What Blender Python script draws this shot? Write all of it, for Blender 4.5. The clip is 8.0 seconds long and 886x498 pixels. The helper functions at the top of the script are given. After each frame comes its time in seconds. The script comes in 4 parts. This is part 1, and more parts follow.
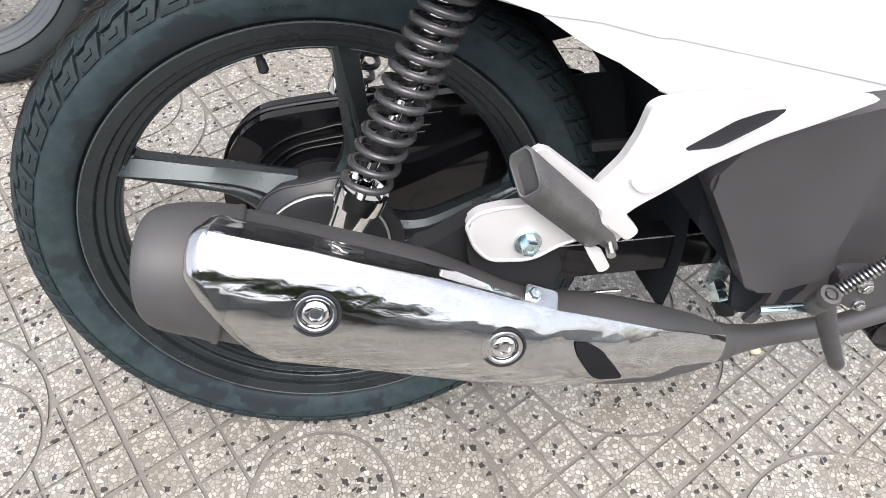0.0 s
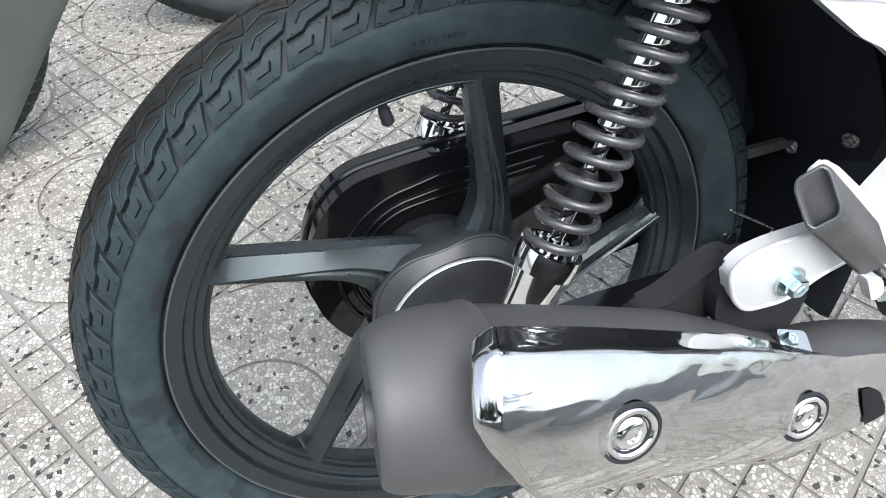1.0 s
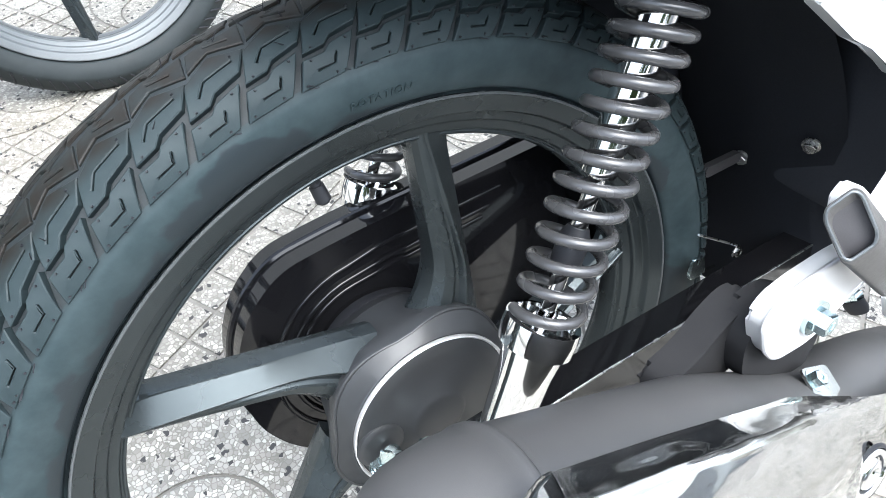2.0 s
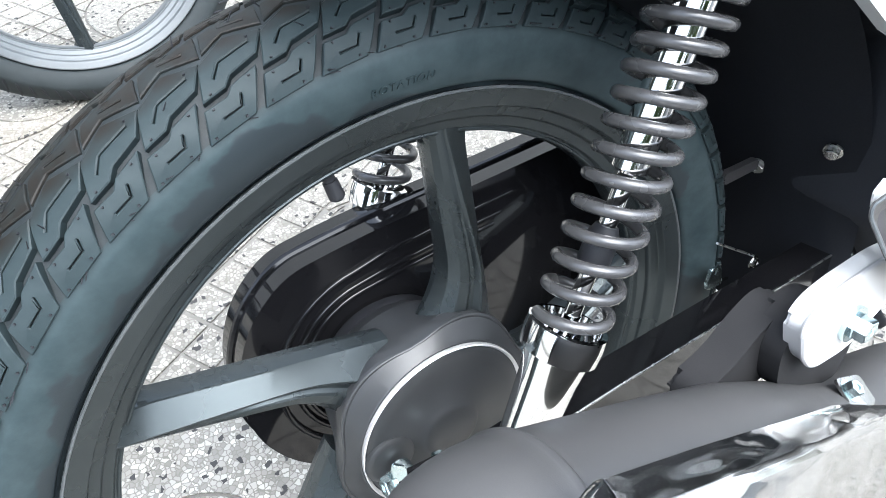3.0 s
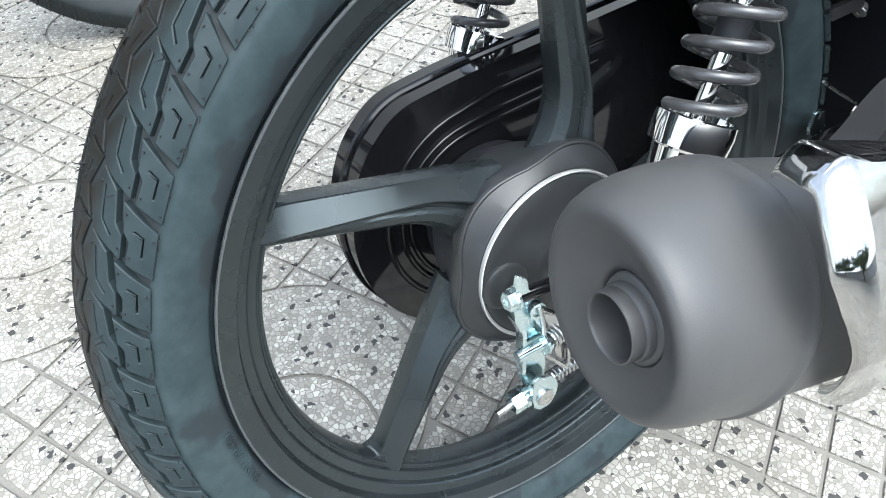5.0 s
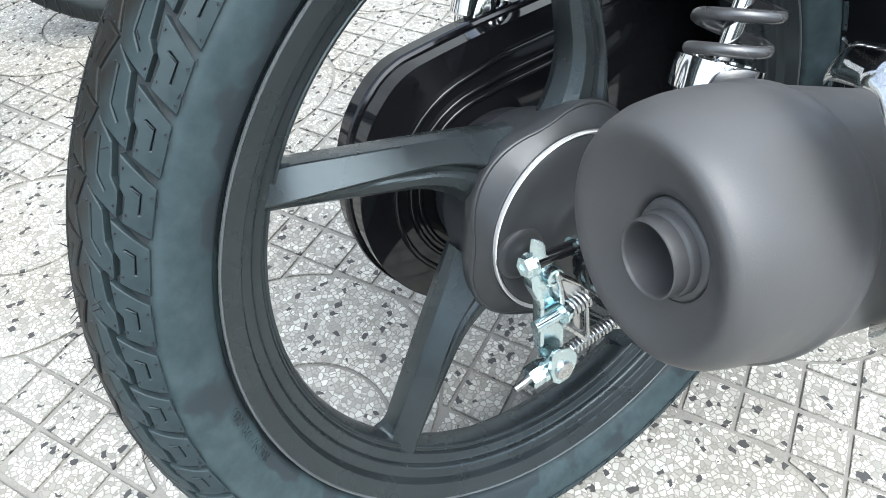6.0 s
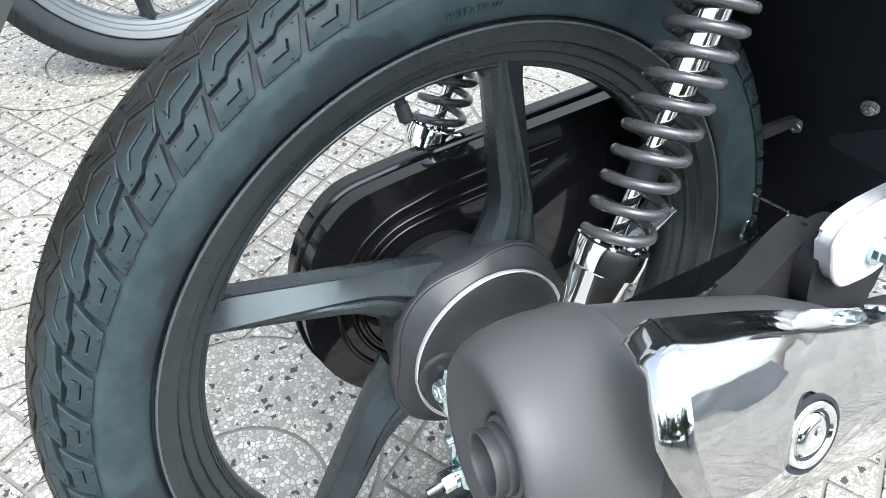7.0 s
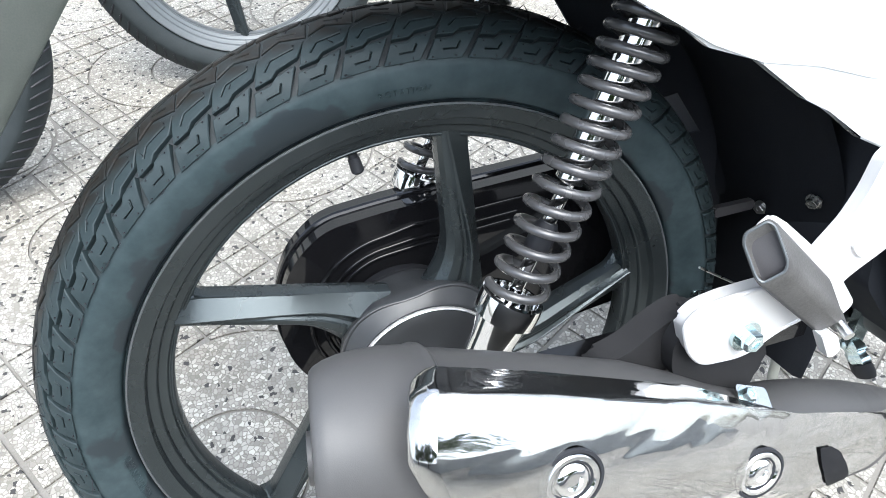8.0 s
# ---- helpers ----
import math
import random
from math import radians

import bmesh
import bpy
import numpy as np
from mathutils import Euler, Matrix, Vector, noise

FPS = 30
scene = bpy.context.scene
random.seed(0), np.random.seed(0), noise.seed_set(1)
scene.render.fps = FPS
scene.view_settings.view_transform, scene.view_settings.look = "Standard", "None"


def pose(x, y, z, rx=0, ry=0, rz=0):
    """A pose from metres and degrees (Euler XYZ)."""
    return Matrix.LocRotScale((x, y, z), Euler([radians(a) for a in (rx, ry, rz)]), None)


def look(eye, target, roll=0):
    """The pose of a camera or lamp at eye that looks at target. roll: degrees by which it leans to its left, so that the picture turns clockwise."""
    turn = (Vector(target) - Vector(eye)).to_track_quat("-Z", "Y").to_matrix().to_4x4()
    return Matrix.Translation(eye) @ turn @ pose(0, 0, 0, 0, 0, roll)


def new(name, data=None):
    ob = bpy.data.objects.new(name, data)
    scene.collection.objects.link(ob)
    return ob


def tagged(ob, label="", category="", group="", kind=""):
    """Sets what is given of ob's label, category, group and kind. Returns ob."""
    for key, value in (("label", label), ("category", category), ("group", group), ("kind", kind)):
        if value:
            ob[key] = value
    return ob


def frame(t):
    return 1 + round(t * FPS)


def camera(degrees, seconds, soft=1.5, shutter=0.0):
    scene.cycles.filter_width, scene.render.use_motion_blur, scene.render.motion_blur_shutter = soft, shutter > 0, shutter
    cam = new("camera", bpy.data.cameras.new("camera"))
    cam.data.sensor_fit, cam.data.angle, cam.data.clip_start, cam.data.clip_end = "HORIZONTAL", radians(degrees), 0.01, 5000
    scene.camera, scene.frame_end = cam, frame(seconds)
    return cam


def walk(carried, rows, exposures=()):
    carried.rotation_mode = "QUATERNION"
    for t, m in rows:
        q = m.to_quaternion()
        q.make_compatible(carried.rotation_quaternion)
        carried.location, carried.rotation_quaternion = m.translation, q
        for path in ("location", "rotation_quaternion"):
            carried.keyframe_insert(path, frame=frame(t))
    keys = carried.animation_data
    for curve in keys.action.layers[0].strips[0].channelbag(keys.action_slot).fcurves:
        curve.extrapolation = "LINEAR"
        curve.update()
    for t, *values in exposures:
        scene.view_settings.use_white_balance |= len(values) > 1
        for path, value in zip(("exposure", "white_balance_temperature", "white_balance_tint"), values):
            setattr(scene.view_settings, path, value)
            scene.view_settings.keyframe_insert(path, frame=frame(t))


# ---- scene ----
cam = camera(66.5, 8.0, soft=0.65)
PATH = [
    (0, (0.04, -0.466, 0.826), (0.259, 0.738, -0.756), 1.9),
    (0.5, (-0.032, -0.461, 0.801), (0.15, 0.715, -0.807), 0.2),
    (1, (-0.135, -0.318, 0.755), (0.345, 0.867, -0.783), 1.1),
    (1.5, (-0.154, -0.249, 0.716), (0.621, 0.873, -0.747), 2.7),
    (1.7, (-0.144, -0.240, 0.716), (0.575, 0.803, -0.700), 1.5),
    (2.8, (-0.135, -0.217, 0.704), (0.747, 0.909, -0.694), 4.5),
    (3, (-0.149, -0.217, 0.693), (0.682, 0.909, -0.736), 3.4),
    (3.5, (-0.188, -0.231, 0.663), (0.553, 0.873, -0.831), 1.4),
    (4, (-0.215, -0.237, 0.653), (0.475, 0.868, -0.864), 0.8),
    (4.2, (-0.22, -0.238, 0.653), (0.473, 0.876, -0.857), 0.8),
    (5.3, (-0.232, -0.250, 0.621), (0.443, 0.826, -0.792), -2.2),
    (5.5, (-0.234, -0.249, 0.614), (0.475, 0.89, -0.87), -2.7),
    (6, (-0.238, -0.249, 0.604), (0.472, 0.89, -0.879), -2.7),
    (6.5, (-0.222, -0.244, 0.641), (0.52, 0.864, -0.85), 2.2),
    (7, (-0.195, -0.258, 0.686), (0.562, 0.91, -0.75), 3.0),
    (7.5, (-0.17, -0.287, 0.723), (0.515, 0.927, -0.711), 3.3),
    (8, (-0.114, -0.338, 0.755), (0.403, 0.973, -0.664), 2.3),
]
EXPO = [(0.0, 1.55, 6500, 13), (0.5, 1.35, 6450, 12), (1.0, 1.72, 6100, 9), (1.5, 2.32, 6030, 7), (3.0, 2.56, 5980, 7), (4.0, 2.32, 5980, 6), (5.5, 2.14, 5930, 4), (6.5, 2.26, 5930, 5), (7.0, 2.22, 5980, 6), (8.0, 2.14, 6030, 7)]
walk(cam, [(t, look(eye, target, roll)) for t, eye, target, roll in PATH], EXPO)

# ---- sky and sun: bright, hazy day ----
sky = bpy.data.worlds.new("sky")
scene.world = sky
sky.use_nodes = True
sky_nodes = sky.node_tree
sky_tex = sky_nodes.nodes.new("ShaderNodeTexSky")
sky_tex.sky_type, sky_tex.sun_disc = "NISHITA", False
sky_tex.sun_elevation, sky_tex.sun_rotation = radians(66), radians(180)
sky_tex.air_density, sky_tex.dust_density = 1.0, 4.0
haze = sky_nodes.nodes.new("ShaderNodeHueSaturation")
haze.inputs["Saturation"].default_value = 0.50
sky_nodes.links.new(sky_tex.outputs[0], haze.inputs["Color"])
sky_nodes.links.new(haze.outputs[0], sky_nodes.nodes["Background"].inputs[0])
sky_nodes.nodes["Background"].inputs[1].default_value = 0.14
sun = new("sun", bpy.data.lights.new("sun", "SUN"))
sun.data.energy, sun.data.angle, sun.data.color = 0.85, radians(75), (1.0, 0.98, 0.94)
sun.matrix_world = look((0.0, -1.4, 3.2), (0, 0, 0))


# ---- materials ----
def material(name):
    m = bpy.data.materials.new(name)
    m.use_nodes = True
    t = m.node_tree
    return m, t, t.nodes["Principled BSDF"]


def node(t, kind, **values):
    n = t.nodes.new(kind)
    for key, v in values.items():
        n.inputs[key.replace("_", " ")].default_value = v
    return n


def coords(t, scale):
    """Object coordinates, scaled."""
    c = t.nodes.new("ShaderNodeTexCoord")
    m = t.nodes.new("ShaderNodeMapping")
    m.inputs["Scale"].default_value = (scale, scale, scale)
    t.links.new(c.outputs["Object"], m.inputs["Vector"])
    return m.outputs[0]


def ramp(t, source, stops):
    r = t.nodes.new("ShaderNodeValToRGB")
    r.color_ramp.elements[0].position, r.color_ramp.elements[0].color = stops[0][0], (*stops[0][1], 1)
    r.color_ramp.elements[1].position, r.color_ramp.elements[1].color = stops[-1][0], (*stops[-1][1], 1)
    for p, c in stops[1:-1]:
        e = r.color_ramp.elements.new(p)
        e.color = (*c, 1)
    t.links.new(source, r.inputs[0])
    return r.outputs[0]


def grey(v):
    return (v, v, v)


def noise_tex(t, vector, scale, detail=4.0, rough=0.6):
    n = node(t, "ShaderNodeTexNoise", Scale=scale, Detail=detail, Roughness=rough)
    t.links.new(vector, n.inputs["Vector"])
    return n.outputs["Fac"]


def bumped(t, bsdf, height, strength, distance=0.001):
    b = node(t, "ShaderNodeBump", Strength=strength, Distance=distance)
    t.links.new(height, b.inputs["Height"])
    t.links.new(b.outputs[0], bsdf.inputs["Normal"])


def painted(name, dark, light, rough, metal=0.0, coarse=14.0, fine=900.0, bump=0.15, coat=0.0, rough_span=0.1, spec=0.5):
    """A worn surface: two colours mixed by a coarse and a fine noise, uneven gloss and a fine relief."""
    m, t, b = material(name)
    v = coords(t, 1.0)
    wide, small = noise_tex(t, v, coarse), noise_tex(t, v, fine, 2.0)
    mix = node(t, "ShaderNodeMath")
    mix.operation = "MULTIPLY_ADD"
    mix.inputs[1].default_value = 0.35
    t.links.new(small, mix.inputs[0])
    half = node(t, "ShaderNodeMath")
    half.operation = "MULTIPLY"
    half.inputs[1].default_value = 0.65
    t.links.new(wide, half.inputs[0])
    t.links.new(half.outputs[0], mix.inputs[2])
    t.links.new(ramp(t, mix.outputs[0], [(0.3, dark), (0.7, light)]), b.inputs["Base Color"])
    t.links.new(ramp(t, wide, [(0.3, grey(max(rough - rough_span, 0.02))), (0.7, grey(rough + rough_span))]), b.inputs["Roughness"])
    b.inputs["Metallic"].default_value = metal
    b.inputs["Coat Weight"].default_value = coat
    b.inputs["Coat Roughness"].default_value = 0.05
    b.inputs["Specular IOR Level"].default_value = spec
    if bump:
        bumped(t, b, small, bump, 0.0004)
    return m


def rubber():
    """Blue-grey tyre rubber: dark dressing marks near the bead, brown dust on the crown."""
    m, t, b = material("tyre_rubber")
    v = coords(t, 1.0)
    sep = t.nodes.new("ShaderNodeSeparateXYZ")
    t.links.new(v, sep.inputs[0])
    flat = t.nodes.new("ShaderNodeCombineXYZ")
    t.links.new(sep.outputs[0], flat.inputs[0])
    t.links.new(sep.outputs[2], flat.inputs[2])
    size = t.nodes.new("ShaderNodeVectorMath")
    size.operation = "LENGTH"
    t.links.new(flat.outputs[0], size.inputs[0])
    wide, fine = noise_tex(t, v, 17.0, 4.0, 0.5), noise_tex(t, v, 1300.0, 2.0)
    edge = node(t, "ShaderNodeMath")
    edge.operation = "MULTIPLY_ADD"
    edge.inputs[1].default_value = -0.14
    t.links.new(wide, edge.inputs[0])
    t.links.new(size.outputs["Value"], edge.inputs[2])
    wet = ramp(t, edge.outputs[0], [(0.1694, grey(1.0)), (0.1704, grey(0.0))])
    base = ramp(t, noise_tex(t, v, 60.0, 5.0), [(0.3, (0.021, 0.034, 0.038)), (0.7, (0.040, 0.057, 0.062))])
    # tread colour darkened past the shoulder to hold down skylight on the block tops
    tread_dim = node(t, "ShaderNodeMixRGB", Fac=1.0)
    tread_dim.blend_type = "MULTIPLY"
    t.links.new(base, tread_dim.inputs[1])
    t.links.new(ramp(t, size.outputs["Value"], [(0.2625, grey(1.0)), (0.2670, grey(0.66))]), tread_dim.inputs[2])
    base = tread_dim.outputs[0]
    damp = node(t, "ShaderNodeMixRGB")
    damp.inputs[2].default_value = (0.022, 0.029, 0.033, 1)
    t.links.new(wet, damp.inputs[0])
    t.links.new(base, damp.inputs[1])
    dust = node(t, "ShaderNodeMixRGB")
    dust.inputs[2].default_value = (0.0135, 0.0115, 0.0095, 1)
    over = node(t, "ShaderNodeMath")
    over.operation = "MULTIPLY"
    t.links.new(ramp(t, size.outputs["Value"], [(0.2850, grey(0.0)), (0.2893, grey(1.0))]), over.inputs[0])
    t.links.new(ramp(t, noise_tex(t, v, 90.0, 4.0), [(0.35, grey(0.55)), (0.6, grey(1.0))]), over.inputs[1])
    t.links.new(over.outputs[0], dust.inputs[0])
    t.links.new(damp.outputs[0], dust.inputs[1])
    t.links.new(dust.outputs[0], b.inputs["Base Color"])
    t.links.new(ramp(t, wet, [(0.0, grey(0.56)), (1.0, grey(0.40))]), b.inputs["Roughness"])
    b.inputs["Specular IOR Level"].default_value = 0.22
    bumped(t, b, fine, 0.12, 0.0004)
    return m


def shield_chrome():
    """Polished plate with the slow waves and fine dust of pressed sheet."""
    m, t, b = material("shield_chrome")
    c = t.nodes.new("ShaderNodeTexCoord")
    mp = t.nodes.new("ShaderNodeMapping")
    mp.inputs["Rotation"].default_value = (0, radians(21.4), 0)
    mp.inputs["Scale"].default_value = (0.16, 1, 1)
    t.links.new(c.outputs["Object"], mp.inputs["Vector"])
    waves, ripples = noise_tex(t, mp.outputs[0], 30.0, 2.0, 0.45), noise_tex(t, mp.outputs[0], 95.0, 1.0, 0.4)
    mix = node(t, "ShaderNodeMath")
    mix.operation = "MULTIPLY_ADD"
    mix.inputs[1].default_value = 0.16
    t.links.new(ripples, mix.inputs[0])
    t.links.new(waves, mix.inputs[2])
    bumped(t, b, mix.outputs[0], 1.0, 0.0016)
    b.inputs["Metallic"].default_value = 1.0
    smear = noise_tex(t, c.outputs["Object"], 40.0, 5.0, 0.7)
    t.links.new(ramp(t, smear, [(0.35, (0.88, 0.88, 0.87)), (0.7, (0.94, 0.94, 0.93))]), b.inputs["Base Color"])
    t.links.new(ramp(t, smear, [(0.4, grey(0.02)), (0.75, grey(0.09))]), b.inputs["Roughness"])
    return m


RUBBER = rubber()
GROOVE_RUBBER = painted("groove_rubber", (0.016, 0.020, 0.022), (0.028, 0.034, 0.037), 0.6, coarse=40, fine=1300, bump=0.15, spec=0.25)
PANEL_PAINT = painted("brake_panel_paint", (0.032, 0.034, 0.036), (0.046, 0.048, 0.051), 0.42, metal=0.3, fine=2000, bump=0.1)
RIM = painted("rim_paint", (0.033, 0.041, 0.044), (0.059, 0.070, 0.074), 0.27, metal=0.72, fine=2600, bump=0.22)
MATT = painted("muffler_matt_paint", (0.062, 0.062, 0.063), (0.080, 0.079, 0.079), 0.50, metal=0.2, fine=1800, bump=0.12, spec=0.35)
CHROME = painted("chrome", (0.80, 0.80, 0.80), (0.86, 0.86, 0.85), 0.05, metal=1.0, bump=0.0, rough_span=0.02)
GUARD_CHROME = shield_chrome()
ZINC = painted("zinc_plate", (0.50, 0.66, 0.70), (0.72, 0.80, 0.80), 0.22, metal=1.0, coarse=60, bump=0.08)
STEEL = painted("bare_steel", (0.42, 0.42, 0.41), (0.60, 0.60, 0.59), 0.28, metal=1.0, coarse=50, bump=0.1)
SILVER = painted("silver_paint", (0.66, 0.655, 0.65), (0.73, 0.725, 0.72), 0.36, metal=0.42, fine=1600, bump=0.08, coat=0.2)
WHITE = painted("white_gloss_paint", (0.54, 0.553, 0.557), (0.58, 0.593, 0.597), 0.16, bump=0.0, coat=0.5, rough_span=0.04)
BLACK_GLOSS = painted("black_gloss_paint", (0.005, 0.005, 0.006), (0.009, 0.009, 0.010), 0.07, bump=0.0, rough_span=0.03, spec=0.36)
BLACK_PLASTIC = painted("black_plastic", (0.014, 0.015, 0.018), (0.022, 0.023, 0.027), 0.60, fine=1500, bump=0.2, spec=0.3)
PARKED_RUBBER = painted("parked_tyre_rubber", (0.012, 0.016, 0.017), (0.026, 0.032, 0.034), 0.62, coarse=30, fine=900, bump=0.2, spec=0.25)
MUD_PLASTIC = painted("rough_black_plastic", (0.017, 0.019, 0.024), (0.027, 0.030, 0.037), 0.80, fine=700, bump=0.3, spec=0.2)
GREY_PLASTIC = painted("dark_grey_plastic", (0.036, 0.035, 0.037), (0.054, 0.052, 0.055), 0.46, fine=1500, bump=0.2)
PEG_PLASTIC = painted("peg_rubber", (0.034, 0.033, 0.032), (0.090, 0.087, 0.084), 0.48, coarse=45, fine=700, bump=0.3)
COIL = painted("spring_paint", (0.060, 0.060, 0.062), (0.088, 0.088, 0.090), 0.26, metal=0.4, bump=0.05)
GUARD = painted("mudguard_plastic", (0.12, 0.135, 0.12), (0.17, 0.185, 0.168), 0.42, fine=1200, bump=0.1)
HOSE = painted("pale_hose", (0.30, 0.31, 0.28), (0.40, 0.41, 0.37), 0.5, coarse=40, fine=900, bump=0.1)
HANGER_PAINT = painted("hanger_paint", (0.018, 0.018, 0.019), (0.028, 0.028, 0.029), 0.60, fine=1500, bump=0.2, spec=0.10)
ALLOY_GREY = painted("grey_rim_paint", (0.075, 0.083, 0.088), (0.110, 0.120, 0.125), 0.40, metal=0.35, bump=0.1)


def terrazzo():
    """Pale stone chips in grey cement with scattered black chips."""
    m, t, b = material("terrazzo")
    g = t.nodes.new("ShaderNodeNewGeometry")
    v = g.outputs["Position"]
    vor = node(t, "ShaderNodeTexVoronoi", Scale=175.0, Randomness=1.0)
    edge = node(t, "ShaderNodeTexVoronoi", Scale=175.0, Randomness=1.0)
    edge.feature = "DISTANCE_TO_EDGE"
    warp = node(t, "ShaderNodeTexNoise", Scale=200.0, Detail=2.0)
    t.links.new(v, warp.inputs["Vector"])
    add = node(t, "ShaderNodeMixRGB", Fac=0.0035)
    add.blend_type = "ADD"
    t.links.new(v, add.inputs[1])
    t.links.new(warp.outputs["Color"], add.inputs[2])
    for x in (vor, edge):
        t.links.new(add.outputs[0], x.inputs["Vector"])
    hue = node(t, "ShaderNodeSeparateColor")
    t.links.new(vor.outputs["Color"], hue.inputs[0])
    chips = ramp(t, hue.outputs[0], [(0.0, (0.20, 0.191, 0.170)), (0.3, (0.29, 0.278, 0.249)), (0.65, (0.36, 0.346, 0.312)), (1.0, (0.52, 0.505, 0.458))])
    gap = ramp(t, edge.outputs["Distance"], [(0.035, grey(0.0)), (0.13, grey(1.0))])
    mortar = node(t, "ShaderNodeMixRGB")
    mortar.inputs[1].default_value = (0.180, 0.170, 0.149, 1)
    t.links.new(gap, mortar.inputs[0])
    t.links.new(chips, mortar.inputs[2])
    dark = node(t, "ShaderNodeTexVoronoi", Scale=84.0, Randomness=1.0)
    dark.distance = "CHEBYCHEV"
    twist = node(t, "ShaderNodeMixRGB", Fac=0.016)
    twist.blend_type = "ADD"
    slow = node(t, "ShaderNodeTexNoise", Scale=70.0, Detail=2.0)
    t.links.new(v, slow.inputs["Vector"])
    t.links.new(v, twist.inputs[1])
    t.links.new(slow.outputs["Color"], twist.inputs[2])
    t.links.new(twist.outputs[0], dark.inputs["Vector"])
    pick = node(t, "ShaderNodeSeparateColor")
    t.links.new(dark.outputs["Color"], pick.inputs[0])
    some = ramp(t, pick.outputs[1], [(0.64, grey(0.0)), (0.65, grey(1.0))])
    near = ramp(t, dark.outputs["Distance"], [(0.24, grey(1.0)), (0.27, grey(0.0))])
    both = node(t, "ShaderNodeMath")
    both.operation = "MULTIPLY"
    t.links.new(some, both.inputs[0])
    t.links.new(near, both.inputs[1])
    final = node(t, "ShaderNodeMixRGB")
    final.inputs[2].default_value = (0.030, 0.029, 0.028, 1)
    t.links.new(both.outputs[0], final.inputs[0])
    t.links.new(mortar.outputs[0], final.inputs[1])
    stain = noise_tex(t, v, 5.0, 5.0)
    soil = node(t, "ShaderNodeMixRGB", Fac=1.0)
    soil.blend_type = "MULTIPLY"
    t.links.new(final.outputs[0], soil.inputs[1])
    t.links.new(ramp(t, stain, [(0.30, (0.72, 0.69, 0.64)), (0.62, (0.95, 0.95, 0.94))]), soil.inputs[2])
    t.links.new(soil.outputs[0], b.inputs["Base Color"])
    b.inputs["Roughness"].default_value = 0.62
    bumped(t, b, gap, 0.25, 0.0006)
    return m


TERRAZZO = terrazzo()
GROUT = painted("groove_dirt", (0.13, 0.12, 0.105), (0.22, 0.21, 0.19), 0.85, coarse=9, fine=400, bump=0.3)


# ---- mesh helpers ----
def linked(name, bm, mat, parent=None, label="", smooth=40):
    """One bmesh as one mesh object, under a thing or a part."""
    bmesh.ops.recalc_face_normals(bm, faces=bm.faces)
    me = bpy.data.meshes.new(name)
    bm.to_mesh(me)
    bm.free()
    me.materials.append(mat)
    if smooth:
        me.polygons.foreach_set("use_smooth", [True] * len(me.polygons))
        me.set_sharp_from_angle(angle=radians(smooth))
    ob = new(name, me)
    if parent:
        ob.parent = parent
    return tagged(ob, label) if label else ob


def part(name, bm, mat, parent, label="", smooth=40):
    return linked(name, bm, mat, parent, label, smooth)


def thing(name, label, category, m=None, group="", kind=""):
    ob = new(name)
    if m:
        ob.matrix_world = m
    return tagged(ob, label, category, group, kind)


def rings(bm, loops, closed=True, capped=True):
    """Skins loops of points of one length into a surface."""
    rows = [[bm.verts.new(p) for p in loop] for loop in loops]
    n = len(rows[0])
    for a, b in zip(rows, rows[1:]):
        for i in range(n if closed else n - 1):
            j = (i + 1) % n
            bm.faces.new((a[i], a[j], b[j], b[i]))
    if capped:
        for row in (rows[0], rows[-1]):
            bm.faces.new(row)
    return rows


def lathe(bm, profile, origin, axis, side, steps=64, closed=False):
    """Turns (radius, along) round an axis."""
    axis, side = Vector(axis).normalized(), Vector(side).normalized()
    up = axis.cross(side)
    loops = []
    for k in range(steps):
        a = 2 * math.pi * k / steps
        d = side * math.cos(a) + up * math.sin(a)
        loops.append([Vector(origin) + d * r + axis * s for r, s in profile])
    rows = [[bm.verts.new(p) for p in loop] for loop in loops]
    n = len(profile)
    for k in range(steps):
        a, b = rows[k], rows[(k + 1) % steps]
        for i in range(n if closed else n - 1):
            j = (i + 1) % n
            bm.faces.new((a[i], a[j], b[j], b[i]))
    bmesh.ops.remove_doubles(bm, verts=bm.verts, dist=1e-6)
    return bm


def tube(bm, points, radius, steps=12, capped=True):
    """A round bar along a line of points; radius may be a list."""
    pts = [Vector(p) for p in points]
    radii = radius if isinstance(radius, (list, tuple)) else [radius] * len(pts)
    loops, side = [], None
    for i, p in enumerate(pts):
        way = (pts[min(i + 1, len(pts) - 1)] - pts[max(i - 1, 0)]).normalized()
        if side is None:
            side = way.orthogonal().normalized()
        side = (side - way * side.dot(way)).normalized()
        up = way.cross(side)
        loops.append([p + (side * math.cos(2 * math.pi * k / steps) + up * math.sin(2 * math.pi * k / steps)) * radii[i] for k in range(steps)])
    rings(bm, loops, True, capped)
    return bm


